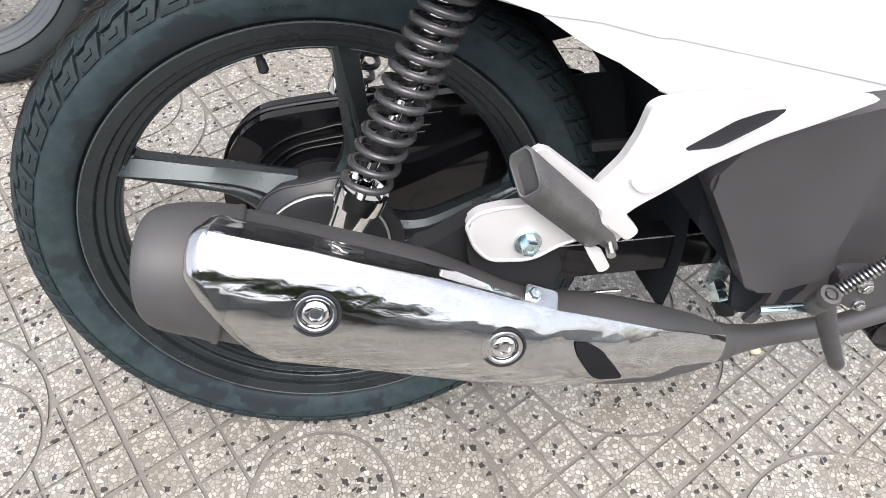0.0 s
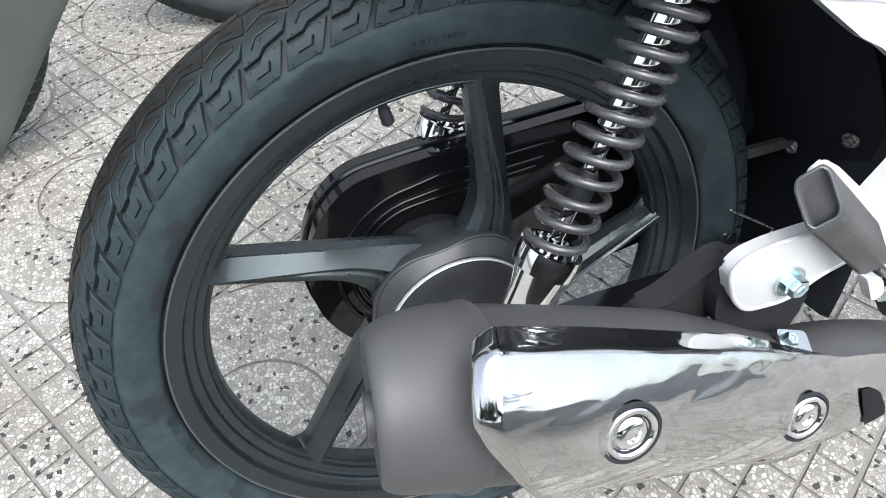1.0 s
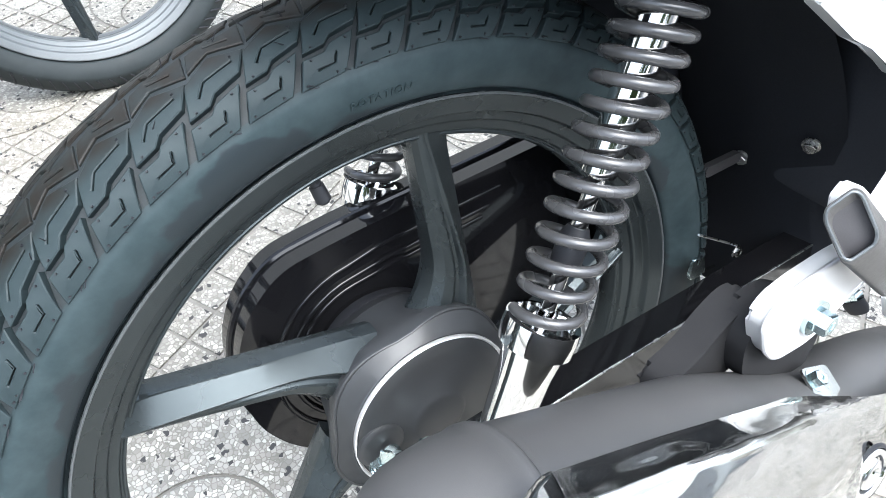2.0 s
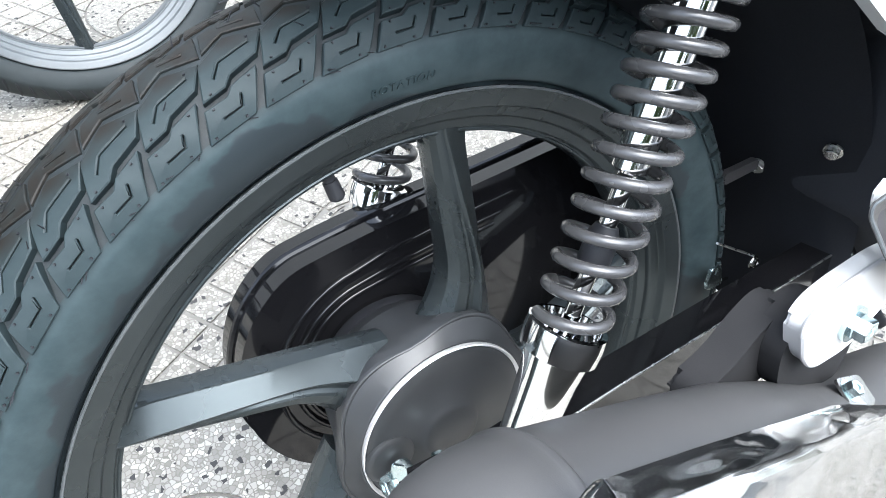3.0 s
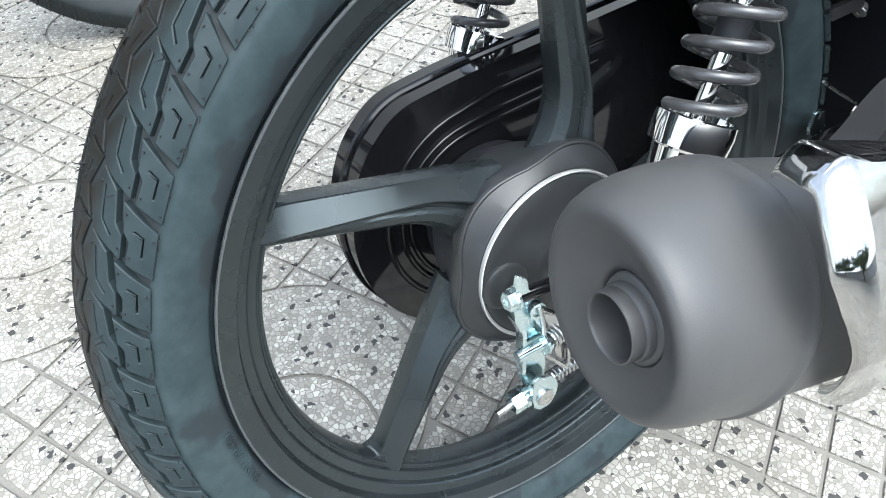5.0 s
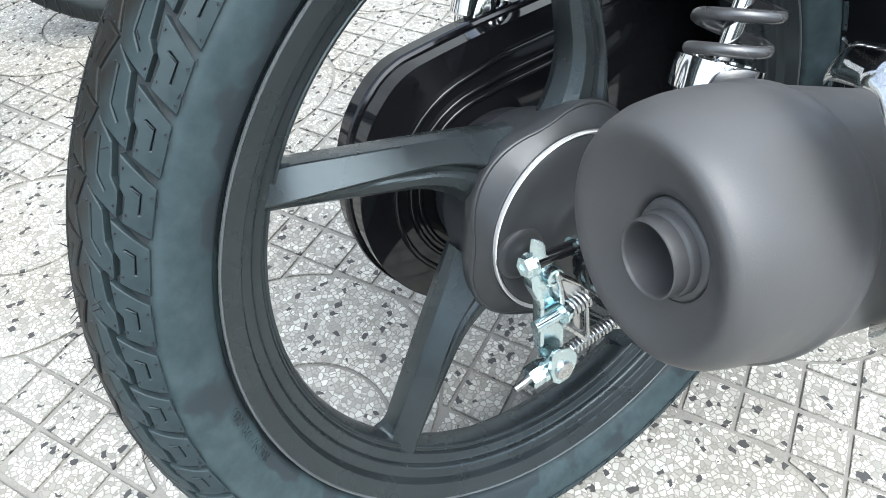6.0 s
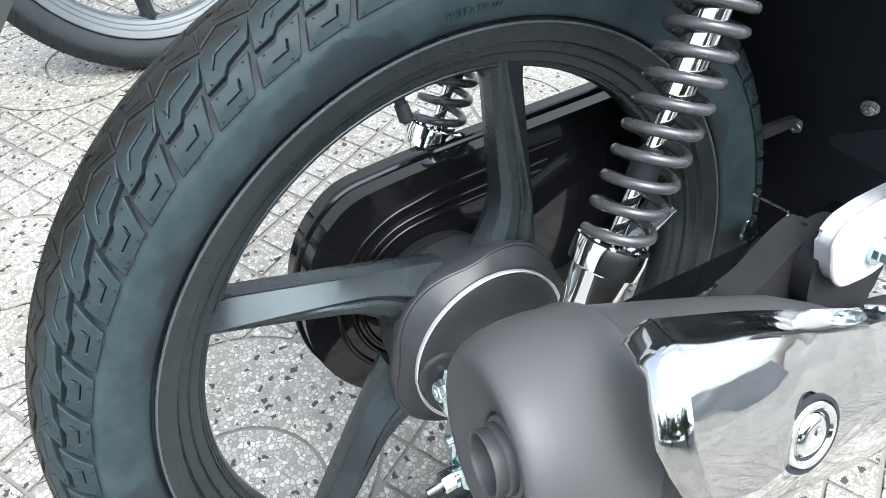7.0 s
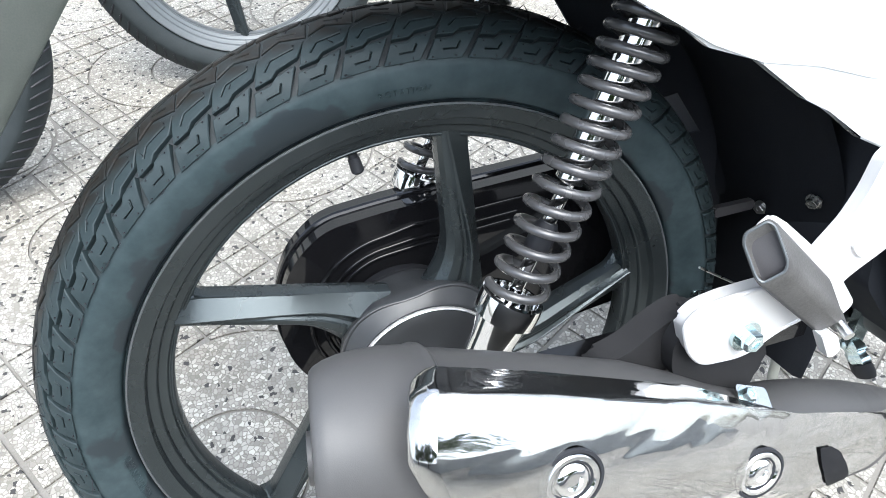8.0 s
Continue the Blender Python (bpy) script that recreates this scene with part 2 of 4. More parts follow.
def slab(bm, outline, y0, y1, bevel=0.0, steps=2):
    """An outline of (x, z) or (x, z, dy) in the bike's side plane, thick from y0 to y1, with rounded edges."""
    pts = [(p[0], p[1], p[2] if len(p) > 2 else 0.0) for p in outline]
    front = [bm.verts.new((x, y0 + d, z)) for x, z, d in pts]
    back = [bm.verts.new((x, y1 + d, z)) for x, z, d in pts]
    f1, f2 = bm.faces.new(front), bm.faces.new(back[::-1])
    n = len(pts)
    for i in range(n):
        j = (i + 1) % n
        bm.faces.new((front[i], back[i], back[j], front[j]))
    if bevel:
        rim = [e for e in bm.edges if (e.verts[0] in front and e.verts[1] in front) or (e.verts[0] in back and e.verts[1] in back)]
        bmesh.ops.bevel(bm, geom=rim, offset=bevel, segments=steps, affect="EDGES", clamp_overlap=True)
    return bm


def rounded(points, radius, steps=4):
    """Rounds the corners of a closed outline of (x, z)."""
    out, n = [], len(points)
    for i in range(n):
        p, a, b = (Vector(points[k % n][:2]) for k in (i, i - 1, i + 1))
        r = min(radius, (a - p).length * 0.45, (b - p).length * 0.45)
        s, e = p + (a - p).normalized() * r, p + (b - p).normalized() * r
        for k in range(steps + 1):
            u = k / steps
            out.append(tuple(s * (1 - u) ** 2 + p * 2 * u * (1 - u) + e * u * u))
    return out


def smooth_line(points, per=6):
    """A Catmull-Rom line through points."""
    pts = [Vector(p) for p in points]
    ext = [pts[0] * 2 - pts[1]] + pts + [pts[-1] * 2 - pts[-2]]
    out = []
    for i in range(1, len(ext) - 2):
        a, b, c, d = ext[i - 1:i + 3]
        for k in range(per):
            u = k / per
            out.append(0.5 * (2 * b + (c - a) * u + (2 * a - 5 * b + 4 * c - d) * u * u + (3 * b - a - 3 * c + d) * u ** 3))
    return out + [pts[-1]]


def hexbolt(bm, place, axis, size, height, washer=1.35):
    """A hexagon head on a washer."""
    axis = Vector(axis).normalized()
    side = axis.orthogonal().normalized()
    lathe(bm, [(0, 0), (size * washer, 0), (size * washer, height * 0.25), (0, height * 0.25)], place, axis, side, 20)
    lathe(bm, [(0, height * 0.25), (size, height * 0.25), (size, height * 0.9), (size * 0.88, height), (size * 0.45, height), (size * 0.4, height * 0.85), (0, height * 0.85)], place, axis, side, 6)
    return bm


# ---- the motorcycle leans on its side stand ----
BIKE = pose(0, 0, 0.2724, -13.14, 0, 0)
motorcycle = thing("motorcycle", "white motorcycle with black wheel and chrome exhaust, leaning on its stand", "motorcycle", BIKE)


def wheel_point(r, a, y):
    """Polar place in the wheel: degrees from forward, upwards."""
    return Vector((r * math.cos(radians(a)), y, r * math.sin(radians(a))))


AXLE = (0, -1, 0)


CROWN_R, SHOULDER_R, HALF_W = 0.2915, 0.2640, 0.0415


def tread_place(a, w, h):
    """Place on the tread: turn in degrees, w from 0 at the shoulder to 1 at the crown, h above the running surface."""
    u = w * math.pi / 2
    r, y = SHOULDER_R + (CROWN_R - SHOULDER_R) * math.sin(u), -HALF_W * math.cos(u)
    n = Vector((math.sin(u) * HALF_W, -math.cos(u) * (CROWN_R - SHOULDER_R))).normalized()
    return wheel_point(r + n.x * h, a, y + n.y * h)


def groove_depth(w):
    """How deep the grooves are: nothing on the wall, full depth on the tread."""
    return 0.0003 + 0.0040 * min(max((w + 0.02) / 0.24, 0.0), 1.0) ** 0.7 - 0.0031 * min(max((w - 0.42) / 0.26, 0.0), 1.0)


def tyre_body(bm, steps=120):
    """The carcass: bead, bulging wall and the floor of the tread grooves."""
    half = [(0.2240, 0.0200), (0.2300, 0.0245), (0.2318, 0.0255), (0.2336, 0.0262), (0.2346, 0.0290), (0.2356, 0.0322), (0.2372, 0.0336), (0.2420, 0.0366), (0.2480, 0.0392), (0.2540, 0.0408), (0.2595, 0.0415)]
    for k in range(15):
        w = -0.03 + 1.03 * k / 14
        p = tread_place(0, w, -groove_depth(w))
        half.append((p.x, -p.y))
    half[-1] = (half[-1][0], 0.0)
    profile = half + [(r, -y) for r, y in half[-2::-1]]
    return lathe(bm, profile, (0, 0, 0), AXLE, (1, 0, 0), steps)


PITCH = 6.0
DEG_MM, W_MM = 0.0049, 0.054


def tread_block(bm, outline, slots=()):
    """Adds one tread block with bevelled edges and fine cuts, from an outline of (degrees, w)."""
    flat = bmesh.new()
    edges = []
    for pts in (outline, *slots):
        vs = [flat.verts.new((x * DEG_MM, w * W_MM, 0)) for x, w in pts]
        edges += [flat.edges.new((vs[i], vs[(i + 1) % len(vs)])) for i in range(len(vs))]
    bmesh.ops.triangle_fill(flat, use_beauty=True, use_dissolve=False, edges=edges)
    low, high = min(w for _, w in outline), max(w for _, w in outline)
    k = low + 0.07
    while k < high:
        bmesh.ops.bisect_plane(flat, geom=flat.verts[:] + flat.edges[:] + flat.faces[:], plane_co=(0, k * W_MM, 0), plane_no=(0, 1, 0))
        k += 0.08
    top = flat.faces[:]
    bmesh.ops.recalc_face_normals(flat, faces=top)
    if top[0].normal.z < 0:
        bmesh.ops.reverse_faces(flat, faces=top)
    made = bmesh.ops.extrude_face_region(flat, geom=top)
    for v in made["geom"]:
        if isinstance(v, bmesh.types.BMVert):
            v.co.z = 1.0
    bmesh.ops.delete(flat, geom=[f for f in flat.faces if all(v.co.z < 0.5 for v in f.verts)], context="FACES_ONLY")
    up = [f for f in flat.faces if all(v.co.z > 0.5 for v in f.verts)]
    bmesh.ops.inset_region(flat, faces=up, thickness=0.00055, depth=0.0, use_even_offset=True, use_boundary=True)
    core = set(v for f in up for v in f.verts)
    for v in flat.verts:
        x, w, z = v.co.x / DEG_MM, v.co.y / W_MM, v.co.z
        h = 0.00045 if v in core else (0.0 if z > 0.5 else -groove_depth(w) - 0.0012)
        v.co = tread_place(x, w, h)
    index = [bm.verts.new(v.co) for v in flat.verts]
    flat.verts.index_update()
    for f in flat.faces:
        bm.faces.new([index[v.index] for v in f.verts])
    flat.free()


def tread_mesh(name, *blocks):
    bm = bmesh.new()
    for b in blocks:
        tread_block(bm, *b)
    bmesh.ops.recalc_face_normals(bm, faces=bm.faces)
    me = bpy.data.meshes.new(name)
    bm.to_mesh(me)
    bm.free()
    me.materials.append(RUBBER)
    me.polygons.foreach_set("use_smooth", [True] * len(me.polygons))
    me.set_sharp_from_angle(angle=radians(24))
    return me


def cut(points, width=0.00042):
    """The closed thin outline of a fine cut along a line of (degrees, w)."""
    pts = [Vector((x * DEG_MM, w * W_MM)) for x, w in points]
    left, right = [], []
    for i, p in enumerate(pts):
        way = (pts[min(i + 1, len(pts) - 1)] - pts[max(i - 1, 0)]).normalized()
        side = Vector((-way.y, way.x)) * width
        for row, q in ((left, p + side), (right, p - side)):
            row.append((q.x / DEG_MM, q.y / W_MM))
    return left + right[::-1]


tyre = part("tyre", tyre_body(bmesh.new(), 180), RUBBER, motorcycle, "black rubber tyre with worn-in dust")
# darker rubber laid over the floor of the tread grooves
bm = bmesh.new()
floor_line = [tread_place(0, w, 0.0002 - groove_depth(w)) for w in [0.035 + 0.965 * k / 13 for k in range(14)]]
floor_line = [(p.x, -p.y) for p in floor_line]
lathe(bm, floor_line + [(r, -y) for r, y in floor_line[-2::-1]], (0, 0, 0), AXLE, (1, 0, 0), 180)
part("tread_floor", bm, GROOVE_RUBBER, tyre, "darker rubber on the floor of the tread grooves")
OUTER = tread_mesh("tread_block", ([(6.05, 0.018), (1.02, 0.030), (-1.30, 0.396), (1.50, 0.352), (2.35, 0.292), (4.65, 0.294)], [cut([(1.20, 0.250), (1.72, 0.160), (3.65, 0.152)])]))
INNER = tread_mesh("tread_block_inner", ([(-3.50, 0.655), (-1.95, 0.480), (0.95, 0.432), (1.95, 0.362), (4.30, 0.350), (2.70, 0.632), (-0.45, 0.760)], [cut([(-1.95, 0.600), (1.15, 0.570), (2.30, 0.470)])]))
for k in range(60):
    for me in (OUTER, INNER):
        for flip in (0, 1):
            ob = new("tread_block", me)
            ob.parent = tyre
            turn = Matrix.Rotation(-radians(PITCH * k + 3.5 + 3 * flip), 4, "Y")
            ob.matrix_local = turn @ (Matrix.Rotation(math.pi, 4, "Z") if flip else Matrix.Identity(4))
bm = bmesh.new()
crown_block = [(-3.95, 0.705), (-0.80, 0.812), (1.75, 0.718), (0.90, 0.925), (-1.50, 0.988), (-2.20, 0.935), (-4.75, 0.960)]
single = bmesh.new()
tread_block(single, crown_block, [cut([(-3.00, 0.830), (-0.90, 0.890)])])
single.verts.index_update()
for k in range(60):
    for flip in (0, 1):
        m = Matrix.Rotation(-radians(PITCH * k + 3.5 + 3 * flip), 4, "Y") @ (Matrix.Rotation(math.pi, 4, "Z") if flip else Matrix.Identity(4))
        index = [bm.verts.new(m @ v.co) for v in single.verts]
        for f in single.faces:
            bm.faces.new([index[v.index] for v in f.verts])
single.free()
part("tread_crown", bm, RUBBER, tyre, smooth=24)["kind"] = "stuff"

# rim with five swept spokes
bm = bmesh.new()
half = [(0.2230, 0.0190), (0.2300, 0.0240), (0.2318, 0.0270), (0.2325, 0.0294), (0.2322, 0.0304), (0.2313, 0.0308), (0.2302, 0.0305), (0.2290, 0.0298), (0.2212, 0.0276), (0.2200, 0.0269), (0.2193, 0.0256), (0.2187, 0.0218), (0.2180, 0.0208), (0.2168, 0.0203), (0.2128, 0.0190), (0.2118, 0.0182), (0.2112, 0.0168), (0.2107, 0.0143), (0.2099, 0.0136), (0.2055, 0.0126), (0.2045, 0.0119), (0.2039, 0.0104), (0.2033, 0.0090), (0.2024, 0.0086), (0.2016, 0.0091), (0.2007, 0.0091), (0.2000, 0.0083), (0.1994, 0.0060), (0.1988, 0.0)]
RIM_PROFILE = [(r, y) for r, y in half] + [(r, -y) for r, y in half[-2::-1]]
lathe(bm, RIM_PROFILE, (0, 0, 0), AXLE, (1, 0, 0), 128)
rim = part("wheel_rim", bm, RIM, motorcycle, "satin black cast wheel rim", 30)


def spoke(bm, a):
    """A swept cast spoke: broad twisting face, a groove and a second ridge towards the hub, flared ends."""
    out, across = wheel_point(1, a, 0), wheel_point(1, a + 90, 0)
    loops, n = [], 34
    for i in range(n + 1):
        r = 0.050 + (0.2050 - 0.050) * i / n
        end = min(max(0, (r - 0.186) / 0.016), 1.0) ** 2.2
        lo = -0.0205 - 0.23 * (0.196 - r)
        hi = 0.0045 - 0.19 * (0.196 - r) + 8.3 * max(0, 0.118 - r) ** 2
        w, mid = (hi - lo) / 2, (hi + lo) / 2
        u = min(max((r - 0.07) / 0.13, 0.0), 1.0)
        front = 0.0188 - 0.0060 * u
        tilt = 0.0085 + 0.0045 * (1 - u) - 0.003 * end
        ridge = -0.28 + 0.70 * max(0.0, (u - 0.25) / 0.75) ** 1.3
        groove = min(max((0.165 - r) / 0.05, 0.0), 1.0)
        base = front - tilt
        rest = 0.94 - ridge
        pts = [(-w * 0.93 - 0.010 * end, -0.012), (-w - 0.011 * end, -0.006), (-w - 0.003 * end, base - 0.0030), (-w * 0.985, base - 0.0010), (-w * 0.94, base), (w * (ridge - 0.05), front - 0.0002), (w * ridge, front - 0.0003), (w * (ridge + 0.05), front - 0.0010), (w * (ridge + rest * 0.14), front - 0.0018 - 0.0024 * groove), (w * (ridge + rest * 0.26), front - 0.0022 - 0.0026 * groove), (w * (ridge + rest * 0.36), front - 0.0026 - 0.0002 * groove), (w * (ridge + rest * 0.44), front - 0.0030 + 0.0010 * groove), (w * (ridge + rest * 0.74), front - 0.0050 + 0.0014 * groove), (w * 0.97, front - 0.0098), (w + 0.003 * end, front - 0.0145), (w + 0.012 * end, -0.006), (w * 0.9 + 0.011 * end, -0.012)]
        loops.append([out * r + across * (mid + q) + Vector((0, -d, 0)) for q, d in pts])
    rings(bm, loops)
    return bm


for k in range(5):
    part("spoke", spoke(bmesh.new(), 153 - 72 * k), RIM, rim, smooth=9)
bm = bmesh.new()
loops = []
for r, y, reach in [(0.0600, 0.0300, 0), (0.0640, 0.0300, 0), (0.0650, 0.0309, 0), (0.0658, 0.0307, 0), (0.0664, 0.0298, 0.0), (0.0690, 0.0262, 0.55), (0.0702, 0.0243, 0.92), (0.0706, 0.0249, 0.98), (0.0711, 0.0250, 1.03), (0.0716, 0.0245, 1.07), (0.0717, 0.0226, 1.10), (0.0708, 0.0140, 1.0), (0.0690, 0.0040, 0.5), (0.0660, -0.010, 0), (0.0620, -0.030, 0), (0.0540, -0.045, 0)]:
    loop = []
    for k in range(160):
        a = 360 * k / 160
        near = abs((a - 153 + 20 + 36) % 72 - 36) / 36
        swell = (0.5 + 0.5 * math.cos(math.pi * min(near * 1.12, 1.0))) ** 0.6 * reach
        loop.append(wheel_point(r + 0.0022 * reach + 0.0060 * swell, a, -(y - 0.0010 * reach - 0.0030 * swell)))
    loops.append(loop)
rings(bm, loops)
hub = part("hub", bm, PANEL_PAINT, rim, "satin dark grey cast hub", 16)
bm = bmesh.new()
tube(bm, [wheel_point(0.199, 100.5, 0), wheel_point(0.188, 100.5, 0)], 0.0036, 14)
tube(bm, [wheel_point(0.1935, 100.5, 0), wheel_point(0.1930, 100.5, 0), wheel_point(0.1830, 100.5, -0.002), wheel_point(0.1820, 100.5, -0.002)], [0.003, 0.0044, 0.0048, 0.0036], 14)
part("valve_stem", bm, BLACK_PLASTIC, rim)

# lighter grey ring that paints the highlight along the rim's lip
bm = bmesh.new()
lathe(bm, [(0.2316 + 0.0009 * math.cos(radians(k)), 0.0306 + 0.0009 * math.sin(radians(k))) for k in range(0, 360, 60)], (0, 0, 0), AXLE, (1, 0, 0), 128, True)
part("rim_highlight", bm, ALLOY_GREY, rim)

# brake panel in the hub, with its bright edge
bm = bmesh.new()
lathe(bm, [(0.0600, 0.0290), (0.0642, 0.0300), (0.0644, 0.0334), (0.0638, 0.0340), (0.0633, 0.0335), (0.0620, 0.0320)], (0, 0, 0), AXLE, (1, 0, 0), 80)
ring = part("drum_edge", bm, SILVER, motorcycle, "bright machined edge of the brake drum")
bm = bmesh.new()
lathe(bm, [(0.0, 0.0400), (0.0180, 0.0400), (0.0215, 0.0385), (0.0240, 0.0362), (0.0520, 0.0345), (0.0590, 0.0335), (0.0616, 0.0320), (0.0620, 0.0290)], (0, 0, 0), AXLE, (1, 0, 0), 72)
lathe(bm, [(0, 0.0380), (0.0140, 0.0380), (0.0160, 0.0374), (0.0178, 0.0358), (0.0182, 0.0330)], (-0.046, 0, 0.002), AXLE, (1, 0, 0), 32)
panel = part("brake_panel", bm, PANEL_PAINT, motorcycle, "satin dark grey brake panel")

# raised lettering on the tyre wall
def lettering(words, start, radius, size):
    """Raised letters round the tyre wall, read clockwise with their heads outwards."""
    font = bpy.data.curves.new("lettering", "FONT")
    font.body, font.size, font.extrude, font.space_character = words, size, 0.0011, 1.15
    holder = bpy.data.objects.new("lettering", font)
    scene.collection.objects.link(holder)
    me = bpy.data.meshes.new_from_object(holder.evaluated_get(bpy.context.evaluated_depsgraph_get()))
    bpy.data.objects.remove(holder)
    for v in me.vertices:
        x, y, z = v.co
        r = radius + y
        wall = -0.0322 - (r - 0.2352) * 0.62 if r < 0.242 else -0.0362 - (r - 0.242) * 0.46
        v.co = wheel_point(r, start - math.degrees(x / radius), wall - z)
    me.materials.clear()
    me.materials.append(RUBBER)
    ob = new("lettering", me)
    ob.parent = tyre
    return ob


lettering("REINFORCED", -169.5, 0.2372, 0.0070)
lettering("ROTATION", 95.0, 0.2440, 0.0062)
bm = bmesh.new()
for r, a0, a1 in ((0.2450, 99.5, 95.8), (0.2475, 99.5, 97.0)):
    tube(bm, [wheel_point(r, a0 + (a1 - a0) * k / 6, -0.0372) for k in range(7)], 0.0006, 6)
tube(bm, [wheel_point(0.2490, 97.0, -0.0376), wheel_point(0.2463, 95.6, -0.0374), wheel_point(0.2436, 97.0, -0.0368)], 0.0006, 6)
for k in range(5):
    for row in (0.2440, 0.2475):
        tube(bm, [wheel_point(row, 107.5 - k * 0.9, -0.0370), wheel_point(row, 107.0 - k * 0.9, -0.0368)], 0.0005, 6)
part("wall_marks", bm, RUBBER, tyre)
# rubber vent hairs
bm = bmesh.new()
hair = random.Random(11)
for k in range(150):
    a, w = hair.uniform(60, 250), hair.choice((0.02, 0.06, 0.5, 0.78, 0.9, 0.97, 1.0, 1.0))
    p = tread_place(a, w, 0.0)
    q = tread_place(a + hair.uniform(-0.9, 0.9), w, hair.uniform(0.0025, 0.0052))
    tube(bm, [p, q], [0.00035, 0.0002], 5)
for k in range(60):
    for d, w in ((5.2, 0.055), (1.9, 0.065), (-0.2, 0.345), (3.9, 0.265), (3.3, 0.380), (-2.1, 0.640)):
        a = PITCH * k + 3.5 + d
        tube(bm, [tread_place(a, w, 0.0003), tread_place(a, w, 0.0013)], [0.0007, 0.0005], 6)
part("vent_hairs", bm, BLACK_PLASTIC, tyre)["kind"] = "stuff"

# brake arm, pull rod and return spring
bm = bmesh.new()
slab(bm, rounded([(-0.060, 0.012), (-0.044, 0.006), (-0.036, -0.020), (-0.0365, -0.060), (-0.040, -0.074), (-0.056, -0.068), (-0.0590, -0.050), (-0.0550, -0.014), (-0.061, 0.000)], 0.005), -0.0605, -0.0575, 0.0008)
arm = part("brake_arm", bm, ZINC, motorcycle, "bluish zinc-plated brake arm")
bm = bmesh.new()
slab(bm, rounded([(-0.0615, 0.010), (-0.0585, 0.010), (-0.0535, -0.014), (-0.0570, -0.050), (-0.0600, -0.050), (-0.0565, -0.014), (-0.0615, 0.000)], 0.0015), -0.0660, -0.0585, 0.0006)
part("arm_flange", bm, ZINC, arm)
bm = bmesh.new()
lathe(bm, [(0, -0.004), (0.0072, -0.004), (0.0072, 0.018), (0.0062, 0.0205), (0.0042, 0.0205), (0.0038, 0.0190), (0, 0.0190)], (-0.0430, -0.045, -0.002), AXLE, (1, 0, 0), 24)
part("cam_shaft", bm, ZINC, arm)
bm = bmesh.new()
tube(bm, [(-0.058, -0.0625, 0.0156), (-0.024, -0.0625, 0.0114)], 0.0046, 14)
part("clamp_sleeve", bm, BLACK_GLOSS, arm, "dark oiled clamp sleeve")
bm = bmesh.new()
hexbolt(bm, (-0.0570, -0.0625, 0.0155), (-1, 0, 0.12), 0.0068, 0.0075, 1.15)
part("pinch_bolt", bm, ZINC, arm)
bm = bmesh.new()
hexbolt(bm, (-0.0270, -0.0625, 0.0118), (1, 0, -0.12), 0.0060, 0.0060, 1.1)
part("pinch_nut", bm, ZINC, arm)
bm = bmesh.new()
slab(bm, rounded([(-0.0590, 0.018), (-0.0582, 0.028), (-0.0562, 0.0350), (-0.0490, 0.0280), (-0.0490, 0.0180), (-0.040, 0.0165), (-0.040, 0.0120), (-0.058, 0.0135)], 0.0015), -0.0655, -0.0630, 0.0006)
part("wear_pointer", bm, ZINC, arm)
bm = bmesh.new()
tube(bm, [(-0.0422, -0.0660, 0.0015), (-0.0330, -0.0665, -0.0080), (-0.0222, -0.0670, -0.0190), (-0.0212, -0.0670, -0.0250), (-0.0217, -0.0670, -0.0645), (-0.0235, -0.0670, -0.0660), (-0.0400, -0.0665, -0.0430), (-0.0402, -0.0660, -0.0100), (-0.0422, -0.0660, 0.0015)], 0.0016, 8)
part("wire_frame", bm, STEEL, arm, "bent bright wire frame")
bm = bmesh.new()
slab(bm, rounded([(-0.0390, -0.006), (-0.0230, -0.021), (-0.0228, -0.060), (-0.0300, -0.052), (-0.0320, -0.030)], 0.003), -0.0645, -0.0632, 0.0004)
part("frame_plate", bm, STEEL, arm)
bm = bmesh.new()
tube(bm, [(-0.0630, -0.0660, -0.0300), (-0.0380, -0.0662, -0.0308)], 0.0040, 14)
hexbolt(bm, (-0.0420, -0.0662, -0.0307), (1, 0, -0.04), 0.0066, 0.0060, 1.2)
part("stop_bolt", bm, ZINC, arm)
bm = bmesh.new()
tube(bm, [(-0.036 + 0.016 * k / 70, -0.0664 + 0.0052 * math.cos(k * 0.45), -0.0310 + 0.0052 * math.sin(k * 0.45)) for k in range(71)], 0.0012, 6)
part("stop_spring", bm, STEEL, arm)
bm = bmesh.new()
slab(bm, rounded([(-0.0530, -0.0540), (-0.0360, -0.0640), (-0.0335, -0.0740), (-0.0380, -0.0860), (-0.0470, -0.0900), (-0.0550, -0.0850), (-0.0565, -0.0700)], 0.007), -0.0700, -0.0672, 0.0008)
part("clevis", bm, ZINC, arm)
bm = bmesh.new()
lathe(bm, [(0, -0.009), (0.0060, -0.009), (0.0072, 0.0100), (0.0068, 0.0118), (0.0040, 0.0122), (0, 0.0122)], (-0.0455, -0.0600, -0.0780), AXLE, (1, 0, 0), 24)
part("joint_pin", bm, STEEL, arm)
bm = bmesh.new()
tube(bm, smooth_line([(-0.080, -0.060, -0.0800), (-0.044, -0.060, -0.0770), (0.02, -0.062, -0.0740), (0.12, -0.070, -0.064), (0.30, -0.085, -0.060)], 5), 0.0026, 10)
part("brake_rod", bm, STEEL, motorcycle, "thin steel brake rod")
bm = bmesh.new()
hexbolt(bm, (-0.0560, -0.060, -0.0780), (-1, 0, -0.05), 0.0082, 0.0120, 1.05)
